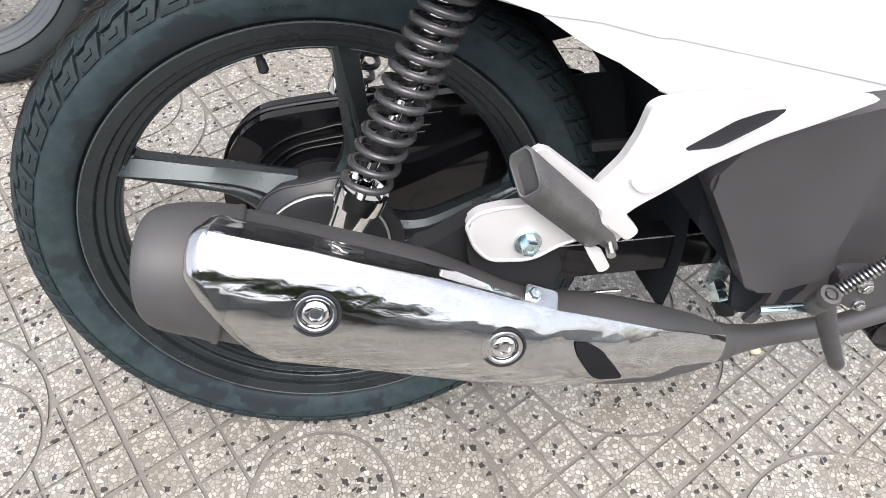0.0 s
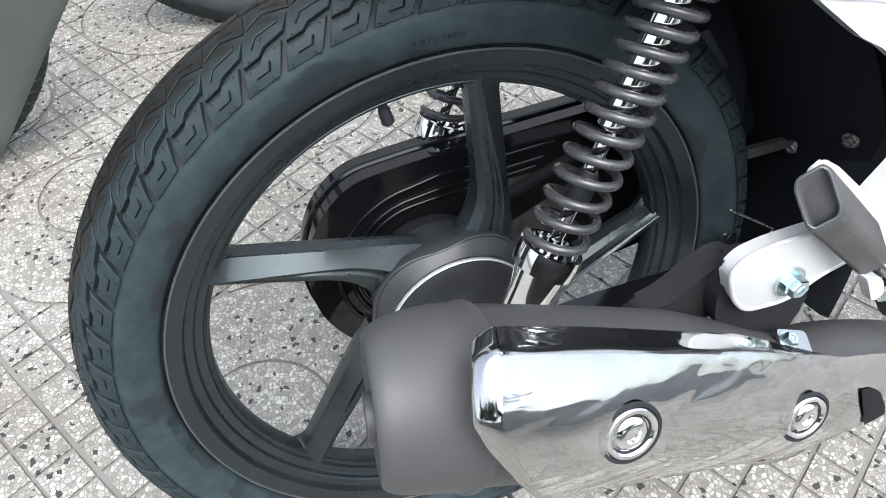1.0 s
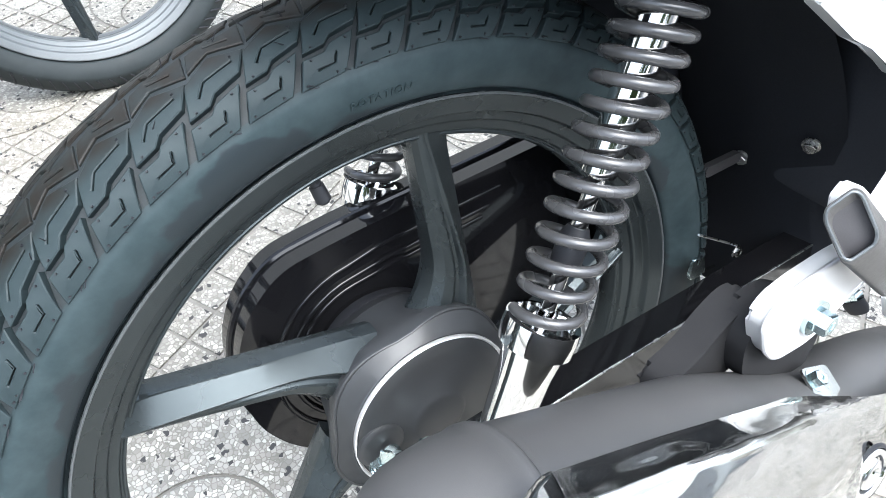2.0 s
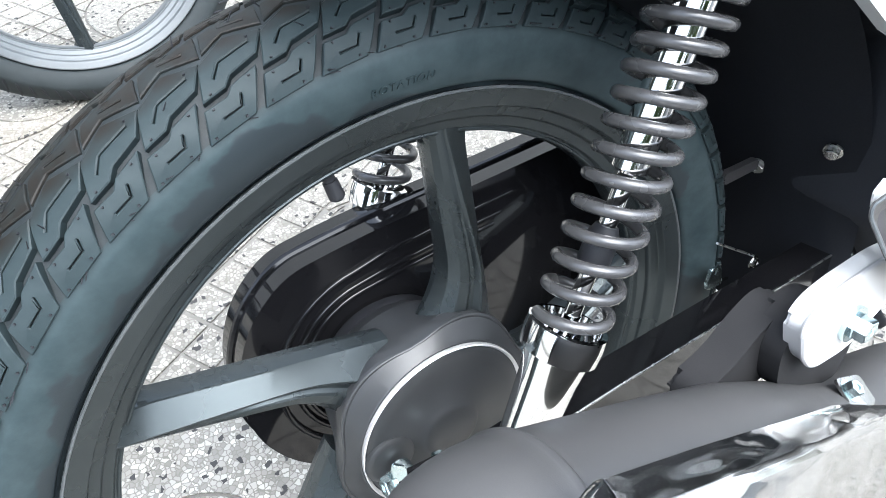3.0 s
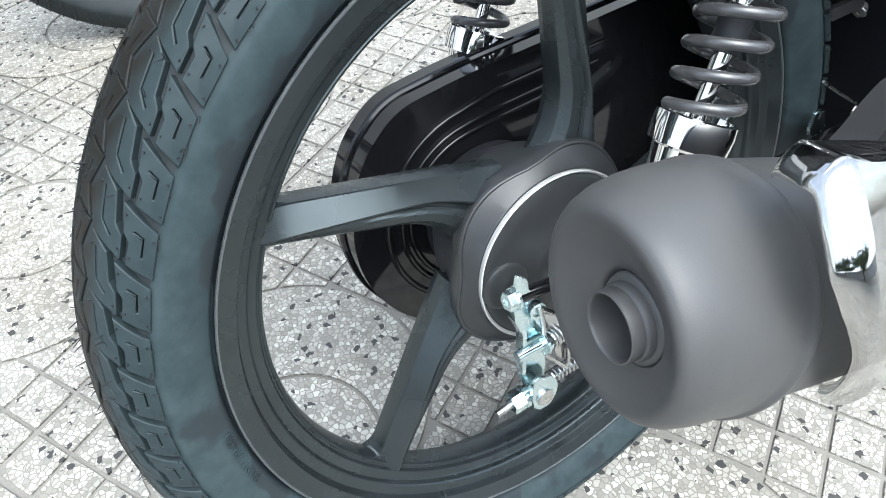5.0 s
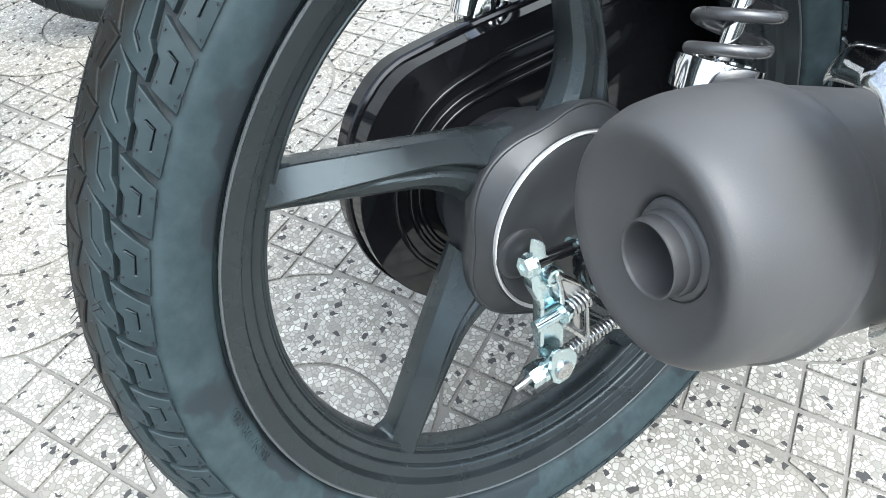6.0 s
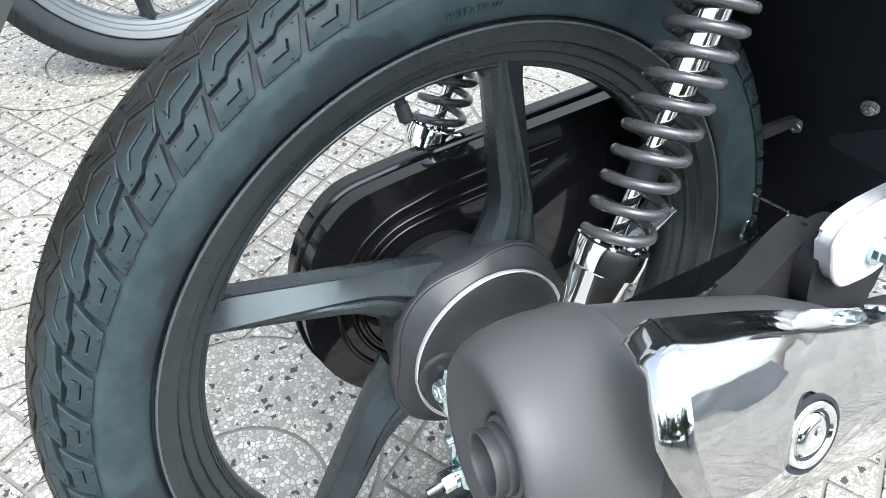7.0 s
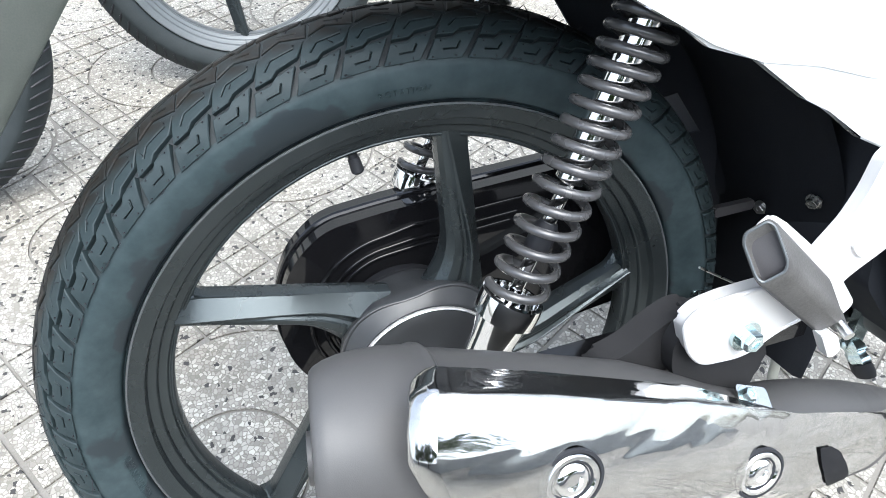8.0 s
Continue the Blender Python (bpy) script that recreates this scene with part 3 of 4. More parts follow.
lathe(bm, [(0, 0), (0.0072, 0), (0.0072, 0.010), (0, 0.010)], (-0.0470, -0.060, -0.0775), (-1, 0, -0.05), (0, 0, 1), 20)
part("adjuster_nut", bm, ZINC, arm)
bm = bmesh.new()
line = [(-0.034 + 0.046 * k / 140, -0.061 + 0.0046 * math.cos(k * 0.62), -0.0740 + 0.0010 * k / 140 + 0.0046 * math.sin(k * 0.62)) for k in range(141)]
tube(bm, line, 0.0010, 6)
part("return_spring", bm, STEEL, arm)
bm = bmesh.new()
lathe(bm, [(0, -0.006), (0.0040, -0.006), (0.0062, -0.001), (0.0062, 0.002), (0.0035, 0.006), (0, 0.006)], (0.0134, -0.061, -0.0760), (1, 0, 0.1), (0, 0, 1), 20)
part("rod_stop", bm, HOSE, arm, "pale plastic stop on the brake rod")

# swing arm and torque bar
bm = bmesh.new()
slab(bm, rounded([(-0.030, 0.018), (0.10, 0.020), (0.44, 0.012), (0.47, -0.010), (0.44, -0.030), (0.10, -0.022), (-0.030, -0.018)], 0.012), -0.092, -0.066, 0.004)
part("swing_arm", bm, BLACK_GLOSS, motorcycle, "black box-section swing arm")
bm = bmesh.new()
hexbolt(bm, (0.0, -0.092, 0.0), AXLE, 0.011, 0.010)
part("axle_nut", bm, STEEL, motorcycle)
# thin bright steel line along the swing arm's upper edge
bm = bmesh.new()
tube(bm, [(0.02, -0.0915, 0.0192), (0.10, -0.0915, 0.0196), (0.43, -0.0915, 0.0118)], 0.0009, 8)
part("arm_line", bm, STEEL, motorcycle, "thin bright line along the upper edge of the swing arm")


# ---- muffler ----
def muffler_axis(s):
    """Middle line of the exhaust, s metres along from the tail."""
    k = [(-0.02, (-0.1386, -0.1895, 0.1424)), (0.0, (-0.120, -0.1902, 0.135)), (0.20, (0.0659, -0.1962, 0.0617)), (0.30, (0.158, -0.1960, 0.0190)), (0.42, (0.268, -0.190, -0.022)), (0.52, (0.362, -0.173, -0.057)), (0.62, (0.452, -0.148, -0.086)), (0.70, (0.528, -0.141, -0.094)), (0.80, (0.62, -0.135, -0.078))]
    for (s0, a), (s1, b) in zip(k, k[1:]):
        if s <= s1:
            return Vector(a).lerp(Vector(b), (s - s0) / (s1 - s0))
    return Vector(k[-1][1])


def ring_at(s, radius, steps=48, squash=None):
    if squash is None:
        squash = 1.0 - 0.04 * min(max((radius - 0.022) / 0.02, 0.0), 1.0)
    way = (muffler_axis(s + 0.01) - muffler_axis(s - 0.01)).normalized()
    out = Vector((0, -1, 0))
    out = (out - way * out.dot(way)).normalized()
    up = way.cross(out) * -1
    if up.z < 0:
        up = -up
    c = muffler_axis(s)
    return [c + (out * math.cos(2 * math.pi * k / steps) * squash + up * math.sin(2 * math.pi * k / steps)) * radius for k in range(steps)]


bm = bmesh.new()
rings(bm, [ring_at(s, r) for s, r in [(0.060, 0.0480), (0.068, 0.0496), (0.075, 0.0500), (0.15, 0.0500), (0.20, 0.0490), (0.24, 0.0450), (0.27, 0.0400), (0.30, 0.0375), (0.33, 0.0385), (0.36, 0.0405), (0.39, 0.0405), (0.44, 0.0365), (0.49, 0.0270), (0.515, 0.0200)]])
muffler = part("muffler", bm, MATT, motorcycle, "matt dark grey muffler can")
bm = bmesh.new()
rings(bm, [ring_at(s, r) for s, r in [(0.500, 0.0225), (0.520, 0.0190), (0.530, 0.0188), (0.532, 0.0165), (0.56, 0.0140), (0.59, 0.0122), (0.62, 0.0115), (0.70, 0.0115), (0.79, 0.0120)]])
part("exhaust_pipe", bm, MATT, muffler)
bm = bmesh.new()
TAIL = muffler_axis(0.0)
TAIL_WAY = (muffler_axis(0.1) - TAIL).normalized()
TAIL_OUT = (Vector((0, -1, 0)) - TAIL_WAY * -TAIL_WAY.y).normalized()
TAIL_UP = Vector((-TAIL_WAY.z, 0, TAIL_WAY.x)).normalized()


def tail_ring(s, r, o=0.0, u=0.0, tilt=0.0, steps=72, lobes=0.0):
    """A ring at the tail, off the axis by o and u, its top leaning backwards by tilt."""
    ring = []
    for k in range(steps):
        a = 2 * math.pi * k / steps
        q = r * (1 + lobes * math.cos(4 * a - 1.1))
        x, z = q * math.cos(a), q * math.sin(a)
        ring.append(TAIL + TAIL_WAY * (s + -0.39 * tilt * x - tilt * z) + TAIL_OUT * (o + x) + TAIL_UP * (u + z))
    return ring


# pressed end cap, dished round the outlet
loops = []
for s, r, o, u in [(0.0333, 0.0115, 0.0112, 0.0004), (0.0199, 0.0164, 0.0126, 0.0014), (0.0172, 0.017, 0.0127, 0.0015), (0.0162, 0.0179, 0.0123, 0.0013), (0.0156, 0.0223, 0.0109, 0.0005), (0.0143, 0.0281, 0.0085, -0.0005), (0.0128, 0.0326, 0.0067, -0.0013), (0.0121, 0.0356, 0.0061, -0.0017), (0.0127, 0.0381, 0.0057, -0.0019), (0.0148, 0.0403, 0.0054, -0.0017), (0.0193, 0.0428, 0.0048, -0.0011), (0.0263, 0.0451, 0.0035, -0.0004), (0.0357, 0.0471, 0.0021, -0.0), (0.0473, 0.0487, 0.0005, 0.0003), (0.056, 0.0497, 0.0, 0.0), (0.0592, 0.0501, 0.0, 0.0), (0.0602, 0.0508, 0.0, 0.0), (0.0618, 0.0514, 0.0, 0.0), (0.0636, 0.0514, 0.0, 0.0), (0.0646, 0.0508, 0.0, 0.0), (0.0654, 0.0492, 0.0, 0.0)]:
    loops.append(tail_ring(s, r, o, u, 0.31 * min(max((0.060 - s) / 0.043, 0.0), 1.0)))
rings(bm, loops, True, False)
part("end_cap", bm, MATT, muffler)
# outlet pipe, aimed lower than the can
bm = bmesh.new()
rings(bm, [tail_ring(0.0085 + d, r, 0.0117 + 0.12 * d, -0.0022 + 0.31 * d, 0.31, 48) for d, r in [(0.030, 0.0116), (0.0010, 0.0118), (0.0002, 0.0120), (-0.0002, 0.0124), (0.0000, 0.0129), (0.0010, 0.0131), (0.0048, 0.0131), (0.0052, 0.0136), (0.0058, 0.0140), (0.0090, 0.0141), (0.020, 0.0141)]], True, False)
part("outlet_pipe", bm, MATT, muffler)
bm = bmesh.new()
rings(bm, [tail_ring(0.0085 + d, r, 0.0117 + 0.12 * d, -0.0022 + 0.31 * d, 0.31, 64, 0.028) for d, r in [(0.0170, 0.0170), (0.0098, 0.0168), (0.0088, 0.0165), (0.0082, 0.0158), (0.0080, 0.0130)]], True, False)
part("outlet_collar", bm, MATT, muffler)
bm = bmesh.new()
rings(bm, [tail_ring(0.0085 + d, 0.0118, 0.0117 + 0.12 * d, -0.0022 + 0.31 * d, 0.31, 32) for d in (0.026, 0.027)], True, True)
part("outlet_baffle", bm, MATT, muffler)


def shield_point(s, deg, extra=0.0, shrink=0.0):
    """A place on the chrome guard: s along the muffler, and steps down its section."""
    way = (muffler_axis(s + 0.01) - muffler_axis(s - 0.01)).normalized()
    out = Vector((0, -1, 0))
    out = (out - way * out.dot(way)).normalized()
    up = Vector((0, 0, 1))
    up = (up - way * up.dot(way)).normalized()
    size = 1.0 - 0.17 * min(max((s - 0.10) / 0.18, 0.0), 1.0) - 0.47 * max((s - 0.28) / 0.225, 0.0) ** 1.2
    deg = min(max(deg, 0.0), len(SECTION) - 1.001)
    i, w = int(deg), deg - int(deg)
    o, z = (SECTION[i][j] * (1 - w) + SECTION[i + 1][j] * w for j in (0, 1))
    o, z = o + (0.034 - o) * shrink, z + (0.018 - z) * shrink
    nxt, prv = SECTION[min(i + 2, len(SECTION) - 1)], SECTION[max(i - 1, 0)]
    lean = Vector((-(nxt[1] - prv[1]), nxt[0] - prv[0])).normalized()
    return muffler_axis(s) + out * (o * size + lean.x * extra) + up * (z * size + lean.y * extra)


def guard_section():
    """The guard's cross-section, outwards and up from the muffler's axis, in 101 steps from its top edge to its foot."""
    line = [Vector((0.0238, 0.0672, 0)), Vector((0.0258, 0.0696, 0)), Vector((0.0440, 0.0704, 0))]
    line += smooth_line([(0.0462, 0.0692, 0), (0.0484, 0.0664, 0), (0.0540, 0.0590, 0), (0.0602, 0.0485, 0), (0.0650, 0.0355, 0), (0.0678, 0.0200, 0), (0.0672, 0.0040, 0), (0.0615, -0.0125, 0), (0.0525, -0.0280, 0), (0.0420, -0.0390, 0)], 20)
    gaps = [0.0]
    for p, q in zip(line, line[1:]):
        gaps.append(gaps[-1] + (q - p).length)
    pts, i = [], 0
    for k in range(101):
        here = gaps[-1] * k / 100
        while i < len(gaps) - 2 and gaps[i + 1] < here:
            i += 1
        p = line[i].lerp(line[i + 1], (here - gaps[i]) / max(gaps[i + 1] - gaps[i], 1e-9))
        pts.append((p.x, p.y))
    return pts


SECTION = guard_section()


def step_at(z):
    """The step of the section that lies z above the axis."""
    return min(range(16, 101), key=lambda k: abs(SECTION[k][1] - z))


def shield_edges(s):
    """The guard's upper and lower edge at s, as steps of the section."""
    u = (s - 0.020) / 0.485
    return 15.0 * min(max((s - 0.19) / 0.09, 0.0), 1.0), 98 - 24 * max(0, (u - 0.66) / 0.34) ** 1.5


def rear_edge(v):
    """How far the guard's rear edge stands forward, from its top (0) to its foot (1)."""
    k = [(0.0, 0.020), (0.12, 0.014), (0.25, 0.013), (0.37, 0.015), (0.48, 0.025), (0.62, 0.042), (0.8, 0.062), (1.0, 0.085)]
    for (v0, a), (v1, c) in zip(k, k[1:]):
        if v <= v1:
            return a + (c - a) * (v - v0) / (v1 - v0)
    return k[-1][1]


bm = bmesh.new()
loops, n = [], 50
for i in range(41):
    s = 0.020 + 0.485 * i / 40
    top, low = shield_edges(s)
    row = []
    for k in range(n + 1):
        deg = top + (low - top) * k / n
        back = rear_edge(k / n) * max(0.0, 1 - i / 10)
        row.append(shield_point(s + 0.010 * max(0.0, 1 - i / 10) + back, deg))
    loops.append(row)
rows = rings(bm, loops, False, False)
bmesh.ops.solidify(bm, geom=bm.faces[:], thickness=0.0016)
shield = part("heat_shield", bm, GUARD_CHROME, muffler, "polished chrome heat shield", 28)
bm = bmesh.new()
loops = []
for k in range(51):
    low = shield_edges(0.020)[1]
    at = 0.030 + rear_edge(k / 50)
    loops.append([shield_point(at + d, low * k / 50, 0.0003, e) for d, e in ((-0.0096, 0.215), (-0.0100, 0.190), (-0.0094, 0.150), (-0.0075, 0.095), (-0.0045, 0.040), (-0.0018, 0.010), (0.0006, 0.0))])
rings(bm, loops, False, False)
bmesh.ops.solidify(bm, geom=bm.faces[:], thickness=0.0010)
part("shield_flange", bm, CHROME, shield, smooth=60)
for s, deg in ((0.119, step_at(0.0360)), (0.257, step_at(0.0330))):
    bm = bmesh.new()
    c = shield_point(s, deg, -0.001)
    a = (shield_point(s, deg, 0.01) - c).normalized()
    lathe(bm, [(0.0150, 0.0012), (0.0138, 0.0030), (0.0120, 0.0030), (0.0105, 0.0014), (0.0095, 0.0010), (0.0085, 0.0026), (0.0060, 0.0036), (0.0045, 0.0036), (0.0038, 0.0020), (0, 0.0020)], c, a, (1, 0, 0.01), 32)
    screw = part("shield_screw", bm, CHROME, shield)
    bm = bmesh.new()
    lathe(bm, [(0.0148, 0.0004), (0.0152, 0.0022), (0.0168, 0.0022), (0.0172, 0.0004)], c, a, (1, 0, 0.01), 32)
    lathe(bm, [(0.0118, 0.0020), (0.0110, 0.0020), (0.0098, 0.0016)], c, a, (1, 0, 0.01), 32)
    part("screw_gasket", bm, BLACK_PLASTIC, screw)
bm = bmesh.new()
loops = []
for k in range(13):
    v = k / 12
    left, right = 0.316 + 0.044 * v ** 1.2, 0.334 + 0.056 * v ** 0.7
    squeeze = 0.10 * (1 - min(1, v * 8)) + 0.12 * max(0, v * 6 - 5)
    left, right = left + (right - left) * squeeze, right - (right - left) * squeeze
    loops.append([shield_point(left + (right - left) * j / 6, step_at(0.0480 - 0.0520 * v), 0.0013) for j in range(7)])
rings(bm, loops, False, False)
bmesh.ops.solidify(bm, geom=bm.faces[:], thickness=0.0006)
part("shield_slot", bm, BLACK_PLASTIC, shield, "dark slot cut in the guard")
bm = bmesh.new()
out, along = Vector((0.25, -0.50, 0.83)).normalized(), Vector((0.90, -0.04, -0.42)).normalized()
side = out.cross(along)
corners = rounded([(-0.015, -0.013), (0.015, -0.013), (0.015, 0.013), (-0.015, 0.013)], 0.004, 3)
rings(bm, [[Vector((0.1725, -0.2020, 0.0535)) + along * a + side * b + out * h for a, b in corners] for h in (0.0, 0.0018)])
clamp = part("shield_clamp", bm, STEEL, shield, "bare steel clamp tab")
bm = bmesh.new()
hexbolt(bm, (0.1665, -0.1980, 0.0597), out, 0.0050, 0.007)
part("clamp_bolt", bm, ZINC, shield)
bm = bmesh.new()
slab(bm, rounded([(0.068, 0.084), (0.072, 0.096), (0.094, 0.101), (0.112, 0.114), (0.130, 0.122), (0.146, 0.118), (0.156, 0.080), (0.100, 0.072)], 0.012, 5), -0.170, -0.150, 0.003, 3)
hanger = part("muffler_hanger", bm, HANGER_PAINT, muffler, "dark grey hanger welded on the can")
bm = bmesh.new()
slab(bm, rounded([(0.118, 0.080), (0.115, 0.108), (0.124, 0.122), (0.150, 0.124), (0.185, 0.100), (0.200, 0.060), (0.170, 0.040)], 0.016, 5), -0.182, -0.160, 0.004, 3)
part("hanger_saddle", bm, HANGER_PAINT, hanger)


# ---- shock absorbers ----
def shock(side):
    y = 0.104 * side
    p0, p1 = Vector((0.006, y, 0.040)), Vector((0.140, y, 0.320))
    way = (p1 - p0).normalized()
    at = lambda d: p0 + way * d
    bm = bmesh.new()
    lathe(bm, [(0, 0.0), (0.0125, 0.0), (0.0150, 0.010), (0.0165, 0.050), (0.0185, 0.066), (0.0222, 0.068), (0.0228, 0.078), (0.0222, 0.084), (0.0190, 0.0845), (0.0180, 0.078), (0, 0.076)], p0, way, (0, 1, 0), 40)
    body = part("shock_absorber", bm, CHROME, motorcycle, "chrome rear shock absorber with dark coil spring")
    bm = bmesh.new()
    lathe(bm, [(0, 0.07), (0.0048, 0.07), (0.0048, 0.17), (0.0092, 0.172), (0.0098, 0.19), (0.0098, 0.30), (0, 0.30)], p0, way, (0, 1, 0), 24)
    part("damper_rod", bm, CHROME, body)
    bm = bmesh.new()
    lathe(bm, [(0, 0.118), (0.0080, 0.118), (0.0088, 0.122), (0.0088, 0.136), (0.0060, 0.142), (0, 0.142)], p0, way, (0, 1, 0), 24)
    part("bump_stop", bm, BLACK_PLASTIC, body)
    line = []
    out = Vector((0, 1, 0))
    out = (out - way * out.dot(way)).normalized()
    up = way.cross(out)
    turns, total, steps = 17.5, 0.222, 18 * 22
    for k in range(steps + 1):
        u = k / steps
        d = 0.087 + total * (1.32 * u - 0.32 * u * u)
        a = 2 * math.pi * turns * u + 1.0
        line.append(at(d) + (out * math.cos(a) + up * math.sin(a)) * 0.0190)
    bm = bmesh.new()
    tube(bm, line, 0.0033, 10)
    part("coil_spring", bm, COIL, body, "dark grey coil spring")
    bm = bmesh.new()
    lathe(bm, [(0.011, 0.012), (0.016, 0.012), (0.016, -0.012), (0.011, -0.012)], p0 + Vector((0, 0, -0.004)), (0, 1, 0), (1, 0, 0), 28, True)
    part("lower_eye", bm, CHROME, body)
    return body


shock(-1)
shock(1)

# ---- chain case ----
CASE = [(0.30, 0.118), (0.0, 0.107), (-0.058, 0.101), (-0.088, 0.076), (-0.104, 0.045), (-0.111, 0.005), (-0.106, -0.030), (-0.090, -0.062), (-0.066, -0.088), (-0.030, -0.098), (0.08, -0.080), (0.30, -0.055)]
bm = bmesh.new()
slab(bm, rounded(CASE, 0.03, 9), 0.060, 0.098, 0.010, 4)
case = part("chain_case", bm, BLACK_GLOSS, motorcycle, "glossy black steel chain case", 60)
bm = bmesh.new()
seam = [(x, 0.080, z) for x, z in rounded(CASE, 0.03, 9)]
tube(bm, seam + seam[:1], 0.0030, 8)
part("case_seam", bm, BLACK_GLOSS, case)
for y, shrink in ((0.0640, 0.955),):
    bm = bmesh.new()
    lip = [(x * shrink if x < 0 else x, y, 0.004 + (z - 0.004) * shrink) for x, z in rounded(CASE, 0.03, 9)]
    tube(bm, lip + lip[:1], 0.0022, 8)
    part("case_lip", bm, BLACK_GLOSS, case, smooth=80)
for r, top, low in ((0.083, 0.088, -0.074), (0.071, 0.074, -0.064), (0.064, 0.066, -0.058)):
    bm = bmesh.new()
    path = [(0.05 + r, 0.0612, top + 0.004), (0.02, 0.0592, top)] + [(r * math.cos(radians(k)), 0.0592, r * math.sin(radians(k))) for k in range(95, 262, 8)] + [(0.02, 0.0592, low), (0.05 + r, 0.0612, low + 0.006)]
    tube(bm, path, 0.0024, 8)
    part("case_bead", bm, BLACK_GLOSS, case, smooth=80)
bm = bmesh.new()
lathe(bm, [(0.0, 0.0), (0.050, 0.0), (0.055, 0.006), (0.055, 0.020), (0, 0.020)], (0, 0.058, 0), AXLE, (1, 0, 0), 48)
part("sprocket_hub", bm, BLACK_PLASTIC, case)

# ---- silver foot-peg bracket and folded peg ----
BRACKET = [(0.244, 0.211), (0.252, 0.2155), (0.288, 0.2160), (0.354, 0.2120), (0.424, 0.201), (0.382, 0.187), (0.340, 0.175), (0.299, 0.157), (0.266, 0.137), (0.248, 0.127), (0.236, 0.117), (0.2405, 0.096), (0.234, 0.093), (0.222, 0.107), (0.211, 0.148), (0.216, 0.155), (0.230, 0.171), (0.239, 0.190)]
SLOT = [(0.275, 0.175), (0.292, 0.1845), (0.311, 0.195), (0.332, 0.2005), (0.349, 0.2005), (0.339, 0.192), (0.303, 0.1740), (0.283, 0.172)]
RIB = [(0.236, 0.1535), (0.255, 0.1655), (0.277, 0.1735), (0.303, 0.1735), (0.347, 0.196), (0.359, 0.2005), (0.396, 0.1965), (0.379, 0.189), (0.337, 0.1775), (0.296, 0.1595), (0.263, 0.1425), (0.247, 0.1400)]
bm = bmesh.new()
slab(bm, rounded(BRACKET, 0.007, 5), -0.184, -0.1755, 0.0036, 4)
bracket = part("peg_bracket", bm, SILVER, motorcycle, "silver cast bracket carrying the foot peg")
bm = bmesh.new()
slab(bm, rounded(SLOT, 0.004, 3), -0.1846, -0.183, 0.0003)
part("bracket_slot", bm, BLACK_PLASTIC, bracket, "dark slot in the cast bracket")
bm = bmesh.new()
slab(bm, rounded(RIB, 0.005, 4), -0.1868, -0.182, 0.0024, 4)
part("bracket_rib", bm, SILVER, bracket)
bm = bmesh.new()
hexbolt(bm, (0.2315, -0.1835, 0.1205), AXLE, 0.0052, 0.0030, 1.0)
part("bracket_rivet", bm, SILVER, bracket)
bm = bmesh.new()
TAB = rounded([(0.113, 0.131), (0.122, 0.140), (0.140, 0.143), (0.178, 0.143), (0.220, 0.135), (0.213, 0.108), (0.188, 0.103), (0.166, 0.090), (0.132, 0.094), (0.120, 0.108)], 0.012, 6)
slab(bm, TAB, -0.190, -0.179, 0.0022, 3)
tab = part("bracket_tab", bm, SILVER, bracket)
bm = bmesh.new()
tube(bm, [(x, -0.1895, z) for x, z in TAB + TAB[:1]], 0.0016, 8)
part("tab_rim", bm, SILVER, tab)
bm = bmesh.new()
slab(bm, rounded([(0.157, 0.180, 0.012), (0.161, 0.190, 0.012), (0.170, 0.190, 0.012), (0.222, 0.144, 0.0), (0.252, 0.106, -0.010), (0.243, 0.097, -0.010), (0.205, 0.132, 0.0)], 0.005, 3), -0.190, -0.182, 0.001)
part("bracket_blade", bm, SILVER, bracket)
bm = bmesh.new()
hexbolt(bm, (0.161, -0.190, 0.109), AXLE, 0.0072, 0.011, 1.5)
part("bracket_bolt", bm, ZINC, bracket)


def peg(bm, ends, inset=False):
    """The folded peg: an eight-sided bar with a slanting end."""
    c0, c1 = Vector((0.1525, -0.199, 0.178)), Vector((0.2030, -0.2015, 0.1290))
    u, v = Vector((0.0072, -0.0040, 0.0072)), Vector((0.0040, -0.0078, -0.0152))
    loops = []
    for along, size in ends:
        c = c0.lerp(c1, along)
        shape = rounded([(1, 0.72), (0.70, 1), (-0.70, 1), (-1, 0.72), (-1, -0.72), (-0.70, -1), (0.70, -1), (1, -0.72)], 0.22, 3)
        loops.append([c + (u * p[0] + v * p[1]) * size for p in shape])
    rings(bm, loops)
    return bm


foot_peg = part("foot_peg", peg(bmesh.new(), ((1.42, 0.36), (1.40, 0.40), (1.06, 0.46), (1.04, 0.88), (1.0, 0.93), (0.5, 0.97), (0.04, 1.0), (0.01, 0.985), (0.0, 0.95), (0.0, 0.84), (0.12, 0.80))), PEG_PLASTIC, bracket, "folded dark grey foot peg", 35)
bm = bmesh.new()
c0, u, v = Vector((0.1525, -0.199, 0.178)), Vector((0.0072, -0.0040, 0.0072)) * 0.86, Vector((0.0040, -0.0078, -0.0152)) * 0.88
ring = rounded([(1, 0.72), (0.70, 1), (-0.70, 1), (-1, 0.72), (-1, -0.72), (-0.70, -1), (0.70, -1), (1, -0.72)], 0.22, 3)
ring = [c0 + u * a + v * b for a, b in ring]
tube(bm, ring + ring[:1], 0.0009, 6)
part("peg_frame", bm, ALLOY_GREY, foot_peg)
part("peg_end", peg(bmesh.new(), ((0.100, 0.815), (0.105, 0.815))), GREY_PLASTIC, foot_peg)
bm = bmesh.new()
